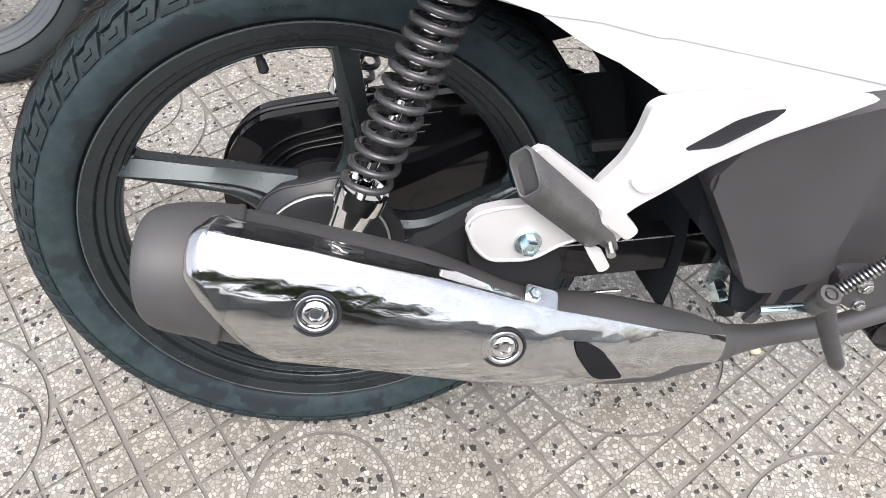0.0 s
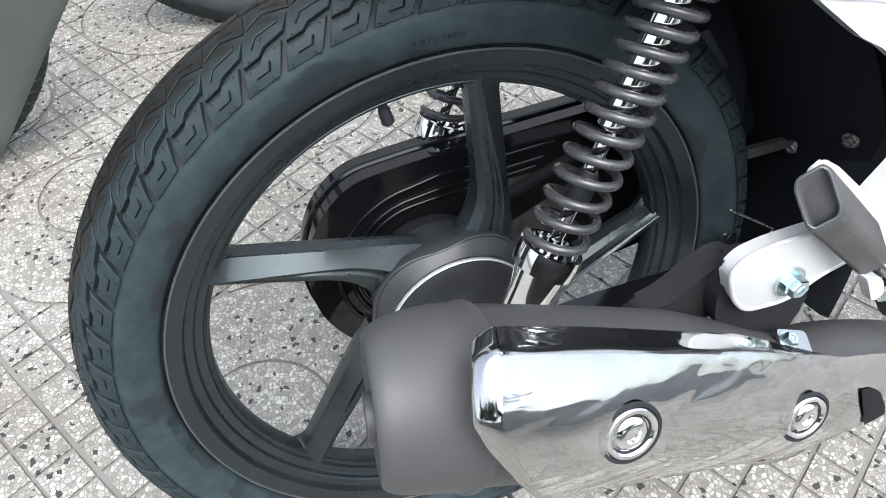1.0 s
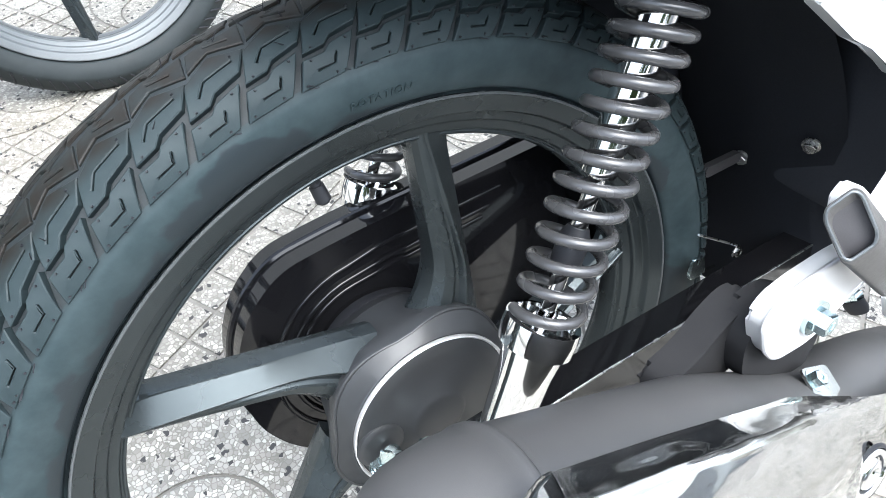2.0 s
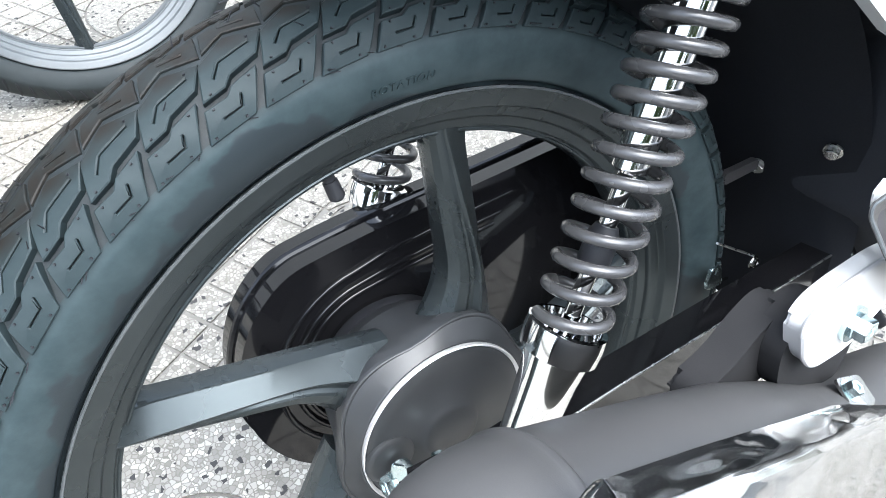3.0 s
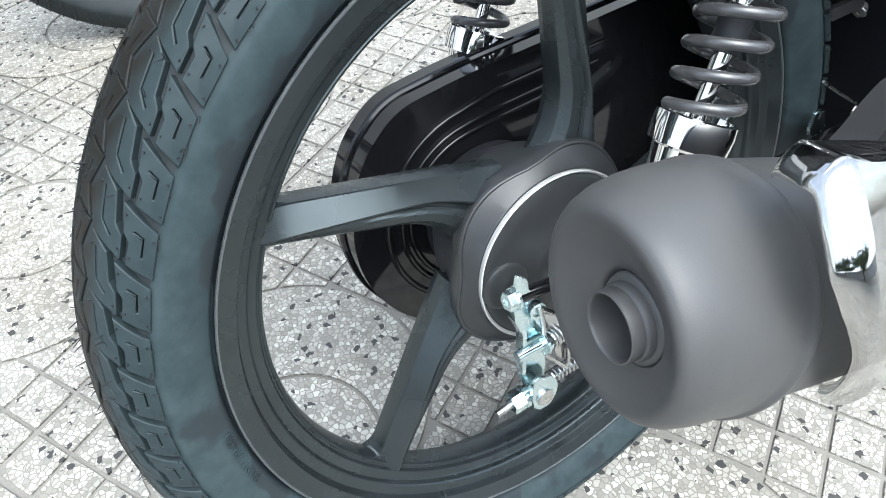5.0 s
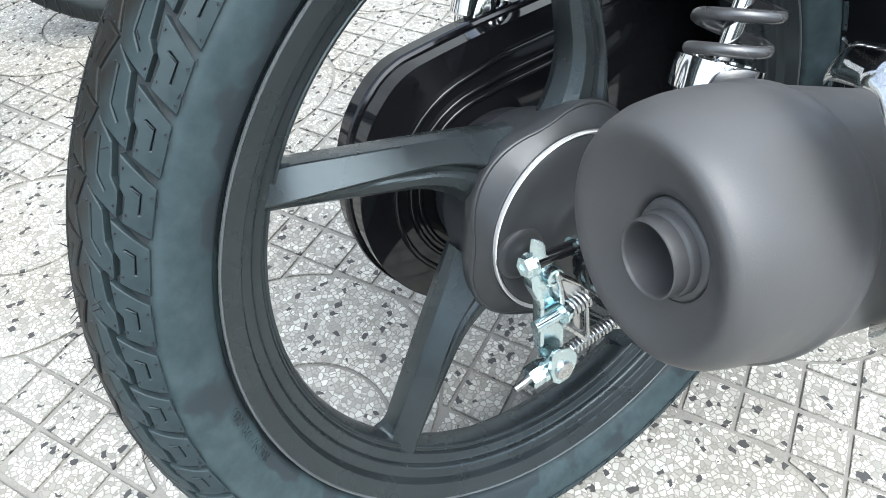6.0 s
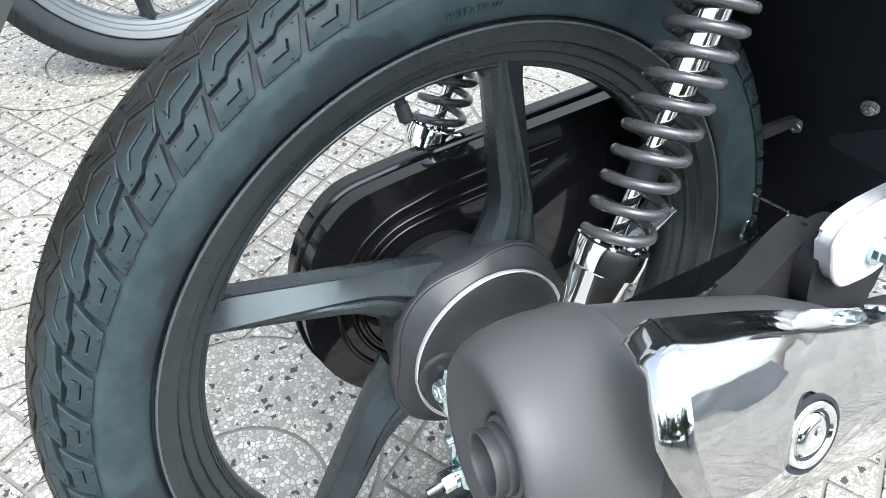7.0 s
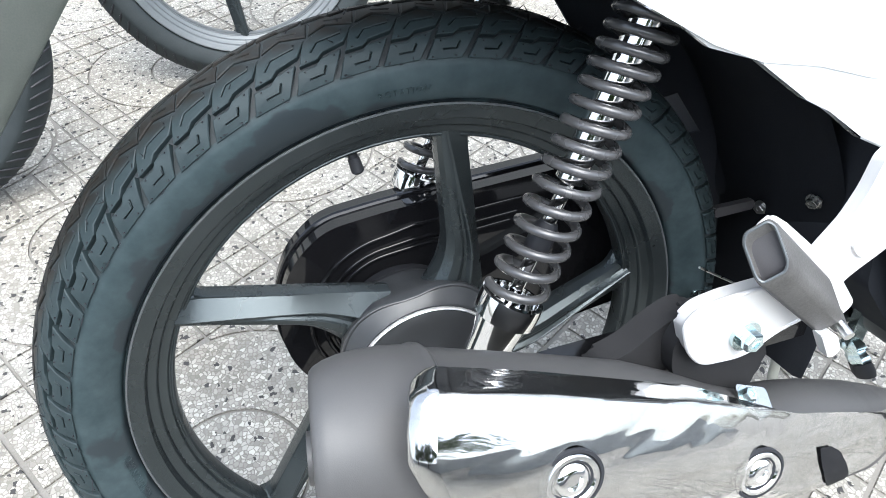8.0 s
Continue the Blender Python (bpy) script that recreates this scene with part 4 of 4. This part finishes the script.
slab(bm, rounded([(0.200, 0.112), (0.214, 0.108), (0.222, 0.092), (0.213, 0.088)], 0.003), -0.212, -0.204, 0.001)
part("peg_lug", bm, SILVER, bracket)
bm = bmesh.new()
tube(bm, [(0.219, -0.216, 0.108), (0.222, -0.190, 0.114)], 0.0035, 12)
part("peg_pin", bm, STEEL, bracket)

# ---- body panels ----
PANEL = [(-0.02, 0.372), (0.079, 0.316), (0.117, 0.2945), (0.135, 0.2815), (0.172, 0.2685), (0.214, 0.2600), (0.259, 0.2480), (0.267, 0.2430), (0.332, 0.2275), (0.465, 0.190), (0.75, 0.110), (0.75, 0.48), (0.02, 0.48), (-0.10, 0.44)]
bm = bmesh.new()
slab(bm, PANEL, -0.1494, -0.1400, 0.0022)
panel = part("side_panel", bm, WHITE, motorcycle, "glossy white side panel", 12)
bm = bmesh.new()
fold = [(0.168, 0.2700), (0.214, 0.2615), (0.259, 0.2495), (0.267, 0.2445), (0.332, 0.2290), (0.465, 0.1915), (0.72, 0.120)]
lip = [(0.173, 0.2668), (0.211, 0.2400), (0.232, 0.2300), (0.265, 0.2045), (0.302, 0.1860), (0.455, 0.1640), (0.72, 0.090)]
slab(bm, fold + lip[::-1], -0.1484, -0.1400, 0.0010)
part("panel_skirt", bm, WHITE, panel, smooth=12)
COVER = [(0.309, 0.135), (0.340, 0.172), (0.437, 0.189), (0.50, 0.19), (0.467, 0.145), (0.459, 0.130), (0.454, 0.078), (0.450, 0.040), (0.461, 0.016), (0.440, 0.012), (0.405, 0.004), (0.376, 0.008), (0.350, 0.061)]
bm = bmesh.new()
slab(bm, rounded(COVER, 0.010), -0.176, -0.150, 0.009, 4)
part("engine_cover", bm, GREY_PLASTIC, motorcycle, "matt dark grey engine side cover")
bm = bmesh.new()
loops = []
for k in range(28):
    a = -12 + 112 * k / 27
    loops.append([wheel_point(r, a, y) for r, y in ((0.349, -0.104), (0.344, -0.098), (0.341, -0.050), (0.340, 0.0), (0.341, 0.030), (0.344, 0.042))])
rings(bm, loops, False, False)
bmesh.ops.solidify(bm, geom=bm.faces[:], thickness=0.003)
part("inner_mudguard", bm, MUD_PLASTIC, motorcycle, "matt black inner mudguard")
bm = bmesh.new()
hole = [(0.243, 0.167), (0.273, 0.171), (0.305, 0.128), (0.269, 0.128)]
rim_line = [(0.10, 0.34), (0.55, 0.34), (0.55, -0.078), (0.345, -0.046)]
rows = [[(x, y, z) for x, z in loop] for loop, y in ((hole, 0.046), (rim_line, 0.046), (rim_line, 0.049), (hole, 0.049), (hole, 0.046))]
rings(bm, rows, True, False)
bmesh.ops.remove_doubles(bm, verts=bm.verts, dist=1e-6)
part("splash_plate", bm, MUD_PLASTIC, motorcycle, "black plate on the far side of the wheel arch")
bm = bmesh.new()
tube(bm, smooth_line([(0.244, -0.052, 0.0500), (0.270, -0.050, 0.0318), (0.3013, -0.050, 0.0105)], 4), 0.0011, 8)
hexbolt(bm, (0.3020, -0.050, 0.0040), AXLE, 0.0045, 0.004)
part("arch_stay", bm, STEEL, motorcycle, "thin bright wire stay with its bolt")
bm = bmesh.new()
slab(bm, rounded([(0.2400, 0.0100), (0.2440, 0.0245), (0.2560, 0.0220), (0.2600, 0.0030), (0.2420, 0.0040)], 0.002), -0.052, -0.049, 0.0006)
part("arch_clip", bm, ZINC, motorcycle, "small bright metal clip")
for a, y in ((12.4, -0.020), (19.4, -0.082)):
    bm = bmesh.new()
    hexbolt(bm, wheel_point(0.3405, a, y), wheel_point(-1, a, 0) + Vector((0, -0.3, 0)), 0.0052, 0.006)
    part("guard_bolt", bm, STEEL, motorcycle)
bm = bmesh.new()
tube(bm, [(0.300, -0.006, -0.052), (0.368, -0.012, -0.056)], 0.0014, 8)
part("brake_cable", bm, STEEL, motorcycle)
bm = bmesh.new()
slab(bm, rounded([(0.06, 0.46), (0.07, 0.345), (0.16, 0.310), (0.25, 0.255), (0.315, 0.200), (0.335, 0.06), (0.40, -0.02), (0.60, -0.04), (0.60, 0.46)], 0.01), -0.1380, 0.13, 0.004)
part("frame_cover", bm, MUD_PLASTIC, motorcycle, "black plastic cover over the frame")
bm = bmesh.new()
slab(bm, rounded([(0.37, 0.10), (0.60, 0.12), (0.60, -0.055), (0.47, -0.055), (0.40, -0.035)], 0.02), -0.145, 0.10, 0.01)
part("crankcase", bm, GREY_PLASTIC, motorcycle, "dark grey crankcase")

bm = bmesh.new()
slab(bm, rounded([(0.372, 0.03), (0.47, 0.03), (0.455, -0.030), (0.425, -0.048), (0.385, -0.040)], 0.008), -0.152, -0.146, 0.002)
part("cover_backing", bm, MUD_PLASTIC, motorcycle)
bm = bmesh.new()
slab(bm, rounded([(0.408, 0.008), (0.418, 0.008), (0.412, -0.018), (0.398, -0.040), (0.386, -0.034), (0.402, -0.014)], 0.003), -0.172, -0.166, 0.001)
part("cover_flange", bm, GREY_PLASTIC, motorcycle)

# tail mudguard behind the wheel
bm = bmesh.new()
loops = []
for x, z in ((-0.09, 0.455), (-0.150, 0.352), (-0.200, 0.295), (-0.250, 0.236), (-0.32, 0.155)):
    loops.append([(x, -0.030, z), (x - 0.004, -0.034, z + 0.004), (x - 0.045, -0.030, z + 0.040), (x - 0.060, 0.0, z + 0.050), (x - 0.045, 0.060, z + 0.040), (x, 0.064, z)])
rings(bm, loops, False, False)
bmesh.ops.solidify(bm, geom=bm.faces[:], thickness=0.003)
part("tail_mudguard", bm, GUARD, motorcycle, "grey plastic tail mudguard")

# kick starter, brake pedal spring and stay
bm = bmesh.new()
tube(bm, smooth_line([(0.428, -0.205, 0.024), (0.437, -0.207, 0.001), (0.447, -0.209, -0.022), (0.459, -0.210, -0.046), (0.474, -0.210, -0.072)], 5), [0.0088] * 6 + [0.0086] * 5 + [0.0080] * 5 + [0.0074] * 4 + [0.0050], 16)
kick = part("kick_lever", bm, GREY_PLASTIC, motorcycle, "dark grey kick lever")
bm = bmesh.new()
lathe(bm, [(0, -0.018), (0.0092, -0.018), (0.0100, -0.004), (0.0094, -0.0025), (0.0094, 0.0005), (0.0104, 0.002), (0.0104, 0.007), (0.0090, 0.0102), (0.0062, 0.0106), (0.0056, 0.0085), (0, 0.0085)], (0.428, -0.207, 0.022), (0, -0.42, 0.91), (1, 0, 0), 32)
part("lever_boss", bm, PEG_PLASTIC, kick)
bm = bmesh.new()
lathe(bm, [(0.0044, 0.0080), (0.0040, 0.0108), (0.0015, 0.0113), (0, 0.0113)], (0.428, -0.207, 0.022), (0, -0.42, 0.91), (1, 0, 0), 20)
part("boss_screw", bm, GREY_PLASTIC, kick)
bm = bmesh.new()
p0, p1 = Vector((0.440, -0.195, 0.010)), Vector((0.530, -0.200, 0.086))
way = (p1 - p0).normalized()
side = way.orthogonal().normalized()
over = way.cross(side)
line = [p0.lerp(p1, k / 320) + (side * math.cos(k * 0.62) + over * math.sin(k * 0.62)) * 0.0056 for k in range(321)]
tube(bm, line, 0.0011, 8)
spring = part("pedal_spring", bm, STEEL, motorcycle, "tightly coiled steel pedal spring")
bm = bmesh.new()
tube(bm, [p0 - way * 0.004, p1], 0.0044, 14)
part("spring_sleeve", bm, BLACK_PLASTIC, spring)
bm = bmesh.new()
tube(bm, [(0.384, -0.188, -0.003), (0.445, -0.188, -0.009)], 0.0048, 18)
part("stand_tube", bm, ZINC, motorcycle, "bright plated tube")
bm = bmesh.new()
slab(bm, rounded([(0.391, 0.03), (0.414, 0.03), (0.410, -0.012), (0.406, -0.052), (0.388, -0.056), (0.391, -0.010)], 0.004), -0.104, -0.096, 0.0012)
stay = part("pivot_stay", bm, ZINC, motorcycle, "bluish plated stay with a bolt")
bm = bmesh.new()
lathe(bm, [(0, -0.004), (0.0090, -0.004), (0.0115, 0.0), (0.0115, 0.005), (0.0095, 0.007), (0.0095, 0.012), (0.0108, 0.014), (0.0108, 0.020), (0.0085, 0.024), (0, 0.026)], (0.398, -0.100, -0.050), (0.30, -0.45, -0.84), (1, 0, 0), 6)
part("stay_nut", bm, ZINC, stay)
bm = bmesh.new()
lathe(bm, [(0, 0.022), (0.0100, 0.022), (0.0105, 0.032), (0.0090, 0.038), (0, 0.039)], (0.398, -0.100, -0.050), (0.30, -0.45, -0.84), (1, 0, 0), 28)
part("stay_cap", bm, BLACK_PLASTIC, stay)
bm = bmesh.new()
tube(bm, smooth_line([(0.372, -0.05, -0.140), (0.370, -0.05, -0.117), (0.371, -0.05, -0.086), (0.381, -0.05, -0.065), (0.399, -0.05, -0.056), (0.440, -0.05, -0.054)], 6), 0.0052, 14)
part("drain_hose", bm, HOSE, motorcycle, "pale grey curved hose")
bm = bmesh.new()
slab(bm, rounded([(0.604, -0.151), (0.625, -0.176), (0.657, -0.195), (0.72, -0.195), (0.74, -0.13), (0.63, -0.125)], 0.014, 4), -0.115, -0.095, 0.004)
part("stand_plate", bm, BLACK_GLOSS, motorcycle)
for x, y, z, r in ((0.335, -0.150, 0.111, 0.0055), (0.372, -0.150, 0.085, 0.0055), (0.486, -0.186, 0.009, 0.0055), (0.488, -0.186, -0.014, 0.0045)):
    bm = bmesh.new()
    hexbolt(bm, (x, y, z), AXLE, r, 0.006)
    part("cover_bolt", bm, STEEL, motorcycle)
bm = bmesh.new()
slab(bm, rounded([(0.455, 0.030), (0.500, 0.022), (0.56, 0.030), (0.56, -0.010), (0.490, -0.024), (0.462, -0.006)], 0.008), -0.186, -0.172, 0.003)
part("pedal_bracket", bm, GREY_PLASTIC, motorcycle)
bm = bmesh.new()
slab(bm, rounded([(0.266, 0.094), (0.308, 0.093), (0.309, 0.084), (0.268, 0.084)], 0.002), -0.034, -0.028, 0.001)
part("cross_brace", bm, GREY_PLASTIC, motorcycle)

# ---- paving: square tiles with grooves, a ring and an inner ring ----
TILE, TURN_DEG = 0.4056, 28.38
pavement = thing("pavement", "pale terrazzo paving of grooved square tiles", "paving", kind="structure")
CELL, GAP, RING = TILE / 8, 0.0021, TILE * 0.375


def outside(poly, radius):
    """What is left of a polygon outside a circle round the origin."""
    out, n = [], len(poly)
    for i in range(n):
        a, b = Vector(poly[i]), Vector(poly[(i + 1) % n])
        ina, inb = a.length < radius, b.length < radius
        if not ina:
            out.append((a, False))
        if ina != inb:
            d = b - a
            q = a.dot(d) ** 2 - d.dot(d) * (a.dot(a) - radius ** 2)
            roots = [(-a.dot(d) + s * math.sqrt(q)) / d.dot(d) for s in (-1, 1)]
            u = [x for x in roots if 0 <= x <= 1][0]
            out.append((a + d * u, True))
    res = []
    for i, (p, cut) in enumerate(out):
        res.append(p)
        nxt, ncut = out[(i + 1) % len(out)]
        if cut and ncut and ((p + nxt) / 2).length < radius:
            for k in (1, 2, 3, 4):
                res.append(p.lerp(nxt, k / 5).normalized() * radius)
    return res


def raised(bm, poly, top=0.0, low=-0.0030, lip=0.0007):
    """A raised piece with a small lip round it."""
    c = sum((Vector(p) for p in poly), Vector((0, 0))) / len(poly)
    ring0 = [bm.verts.new((p[0], p[1], low)) for p in poly]
    ring1 = [bm.verts.new((p[0], p[1], top - lip)) for p in poly]
    ring2 = []
    for p in poly:
        v = Vector(p) + (c - Vector(p)).normalized() * lip
        ring2.append(bm.verts.new((v.x, v.y, top)))
    n = len(poly)
    for a, b in ((ring0, ring1), (ring1, ring2)):
        for i in range(n):
            j = (i + 1) % n
            bm.faces.new((a[i], a[j], b[j], b[i]))
    bm.faces.new(ring2)


def circle(radius, n, c=(0, 0)):
    return [(c[0] + radius * math.cos(2 * math.pi * k / n), c[1] + radius * math.sin(2 * math.pi * k / n)) for k in range(n)]


def tile_mesh():
    bm = bmesh.new()
    for i in range(8):
        for j in range(8):
            x, y = (i - 4) * CELL, (j - 4) * CELL
            sq = [(x + GAP, y + GAP), (x + CELL - GAP, y + GAP), (x + CELL - GAP, y + CELL - GAP), (x + GAP, y + CELL - GAP)]
            if all(Vector(p).length < RING + GAP for p in sq):
                continue
            left = outside(sq, RING + GAP) if any(Vector(p).length < RING + GAP for p in sq) else sq
            if len(left) > 2:
                area = abs(sum(left[k][0] * left[(k + 1) % len(left)][1] - left[(k + 1) % len(left)][0] * left[k][1] for k in range(len(left)))) / 2
                if area > 6e-5:
                    raised(bm, left)
    r_small = 0.0880
    off = (RING - r_small - 0.002) / math.sqrt(2)
    inner = circle(r_small - GAP, 72, (off, off))
    raised(bm, inner)
    # the crescent between the rings
    n = 96
    outer_pts = circle(RING - GAP, n)
    tangent = radians(45)
    rows = []
    for k in range(n + 1):
        a = tangent + math.pi * 2 * (0.045 + 0.91 * k / n)
        d = Vector((math.cos(a), math.sin(a)))
        c = Vector((off, off))
        b = d.dot(c)
        t = b + math.sqrt(max(b * b - c.dot(c) + (r_small + GAP) ** 2, 0.0))
        t = min(t, RING - GAP * 2)
        rows.append((d * (RING - GAP), d * t))
    for a, b in zip(rows, rows[1:]):
        vs = [bm.verts.new((p.x, p.y, 0.0)) for p in (a[0], b[0], b[1], a[1])]
        bm.faces.new(vs)
        for p, q in ((a[0], b[0]), (a[1], b[1])):
            bm.faces.new([bm.verts.new((*p, 0.0)), bm.verts.new((*q, 0.0)), bm.verts.new((*q, -0.003)), bm.verts.new((*p, -0.003))])
    bmesh.ops.remove_doubles(bm, verts=bm.verts, dist=1e-5)
    bmesh.ops.recalc_face_normals(bm, faces=bm.faces)
    me = bpy.data.meshes.new("tile")
    bm.to_mesh(me)
    bm.free()
    me.materials.append(TERRAZZO)
    return me


bm = bmesh.new()
bm.faces.new([bm.verts.new(p) for p in ((-60, -60, -0.0026), (60, -60, -0.0026), (60, 60, -0.0026), (-60, 60, -0.0026))])
ground = tagged(linked("ground", bm, GROUT, smooth=0), "grey cement bed of the paving reaching to the horizon", "ground", kind="structure")
TILE_MESH = tile_mesh()
TURNS = {(0, 0): 1, (0, 1): 2, (-1, 1): 3}
grid = Matrix.Rotation(radians(TURN_DEG), 4, "Z")
pick = random.Random(4)
for i in range(-6, 8):
    for j in range(-7, 10):
        ob = new("tile", TILE_MESH)
        ob.parent = pavement
        quarter = TURNS.get((i, j), pick.randrange(4))
        lift = pick.uniform(-0.0006, 0.0006)
        ob.matrix_local = grid @ Matrix.Translation((-0.0900 + TILE * i, -0.1931 + TILE * j, lift)) @ Matrix.Rotation(math.pi / 2 * quarter, 4, "Z") @ Matrix.Diagonal((0.994, 0.994, 1, 1))


# a small pale stone lying on the paving
bm = bmesh.new()
bmesh.ops.create_icosphere(bm, subdivisions=2, radius=0.006)
lumps = random.Random(2)
for v in bm.verts:
    v.co = Vector((v.co.x * 1.5, v.co.y, v.co.z * 0.7)) * lumps.uniform(0.85, 1.12)
pebble = tagged(linked("pebble", bm, painted("pale_stone", (0.55, 0.50, 0.34), (0.68, 0.63, 0.46), 0.7, coarse=90, fine=900), smooth=60), "small pale yellow pebble lying on the paving", "pebble")
pebble.location = (0.557, -0.077, 0.0035)


# ---- other motorcycles' wheels standing behind ----
def parked_wheel(m, label, rim_mat):
    root = thing("parked_wheel", label, "motorcycle wheel", m, "parked motorcycles")
    tb = part("tyre", tyre_body(bmesh.new(), 72), PARKED_RUBBER, root)
    bm = bmesh.new()
    lathe(bm, RIM_PROFILE, (0, 0, 0), AXLE, (1, 0, 0), 96)
    rm = part("wheel_rim", bm, rim_mat, root)
    for k in range(5):
        part("spoke", spoke(bmesh.new(), 265 + 72 * k), RIM, rm)
    bm = bmesh.new()
    lathe(bm, [(0.0, 0.034), (0.060, 0.034), (0.072, 0.013), (0.072, -0.030), (0.0, -0.045)], (0, 0, 0), AXLE, (1, 0, 0), 48)
    part("hub", bm, RIM, rm)
    bm = bmesh.new()
    tube(bm, [tread_place(a, w, 0.0004 - groove_depth(w)) for a, w in ((0, 0.04), (0.9, 0.2), (1.9, 0.4), (2.8, 0.6), (3.4, 0.85))], [0.0014, 0.0022, 0.0022, 0.0020, 0.0012], 6)
    first = part("tread_groove", bm, BLACK_PLASTIC, tb)
    for k in range(1, 90):
        ob = new("tread_groove", first.data)
        ob.parent = tb
        ob.matrix_local = Matrix.Rotation(radians(4.0 * k), 4, "Y")
    return root


parked_wheel(pose(-0.018, 1.035, 0.276, -13, 0, 0), "grey cast wheel of another motorcycle parked behind", ALLOY_GREY)
parked_wheel(pose(-0.625, 0.745, 0.276, -13, 0, 0), "grey cast wheel of a second motorcycle parked alongside", ALLOY_GREY)


# ---- unseen walls on both sides, added to shape sky light and reflections ----
WALL_PAINT = painted("painted_wall", (0.30, 0.31, 0.31), (0.40, 0.40, 0.39), 0.7, coarse=0.8, fine=30, bump=0.2)
for name, x0, x1, y0, y1, h, mat, label in (("wall_unseen_front", -9, 9, -5.2, -5.0, 1.0, WALL_PAINT, "plain grey wall out of view, added for the chrome to reflect"), ("wall_unseen_back", -9, 9, 4.0, 4.2, 2.8, WALL_PAINT, "plain grey wall out of view, added to hold back sky light")):
    bm = bmesh.new()
    lo = [bm.verts.new(p) for p in ((x0, y0, 0), (x1, y0, 0), (x1, y1, 0), (x0, y1, 0))]
    hi = [bm.verts.new((*v.co[:2], h)) for v in lo]
    for i in range(4):
        bm.faces.new((lo[i], lo[(i + 1) % 4], hi[(i + 1) % 4], hi[i]))
    bm.faces.new(hi)
    tagged(linked(name, bm, mat, smooth=0), label, "wall", kind="structure")


# ---- street trees that the chrome mirrors ----
LEAF = painted("leaf", (0.030, 0.055, 0.018), (0.07, 0.11, 0.035), 0.5, coarse=3, fine=40, bump=0.0)
BARK = painted("bark", (0.06, 0.05, 0.04), (0.13, 0.11, 0.09), 0.9, coarse=6, fine=60, bump=0.5)


def street_tree(x, y, height, seed):
    pick = random.Random(seed)
    root = thing("street_tree", "leafy street tree with a slim brown trunk", "tree", pose(x, y, 0), "street trees")
    bm = bmesh.new()
    tube(bm, smooth_line([(0, 0, -0.05), (0.04, 0.02, height * 0.3), (-0.03, 0.05, height * 0.6), (0.02, 0, height * 0.92)], 5), [0.11 - 0.005 * k for k in range(16)], 12)
    trunk = part("trunk", bm, BARK, root)
    tips = []
    for k in range(15):
        a, z = 2.4 * k + pick.uniform(-0.4, 0.4), height * pick.uniform(0.42, 0.85)
        reach = pick.uniform(0.5, 1.2)
        tip = Vector((math.cos(a) * reach, math.sin(a) * reach, z + pick.uniform(0.2, 0.7)))
        bm = bmesh.new()
        tube(bm, smooth_line([(0, 0, z - 0.25), (tip.x * 0.5, tip.y * 0.5, z + 0.05), tip], 4), [0.035 - 0.0032 * i for i in range(9)], 7)
        part("limb", bm, BARK, trunk)
        tips += [tip, tip * 0.75 + Vector((0, 0, z * 0.25))]
    bm = bmesh.new()
    for tip in tips:
        for k in range(110):
            c = tip + Vector((pick.gauss(0, 0.22), pick.gauss(0, 0.22), pick.gauss(0, 0.17)))
            u = Vector((pick.uniform(-1, 1), pick.uniform(-1, 1), pick.uniform(-0.5, 0.5))).normalized() * pick.uniform(0.06, 0.11)
            w = u.orthogonal().normalized() * u.length * 0.45
            bm.faces.new([bm.verts.new(p) for p in (c - u, c - w, c + u, c + w)])
    part("crown", bm, LEAF, root, smooth=0)
    return root


for k, (x, y, h) in enumerate(((-3.6, -4.1, 2.3), (-1.5, -4.5, 2.5), (0.8, -4.1, 1.9))):
    street_tree(x, y, h, 3 + 4 * k)
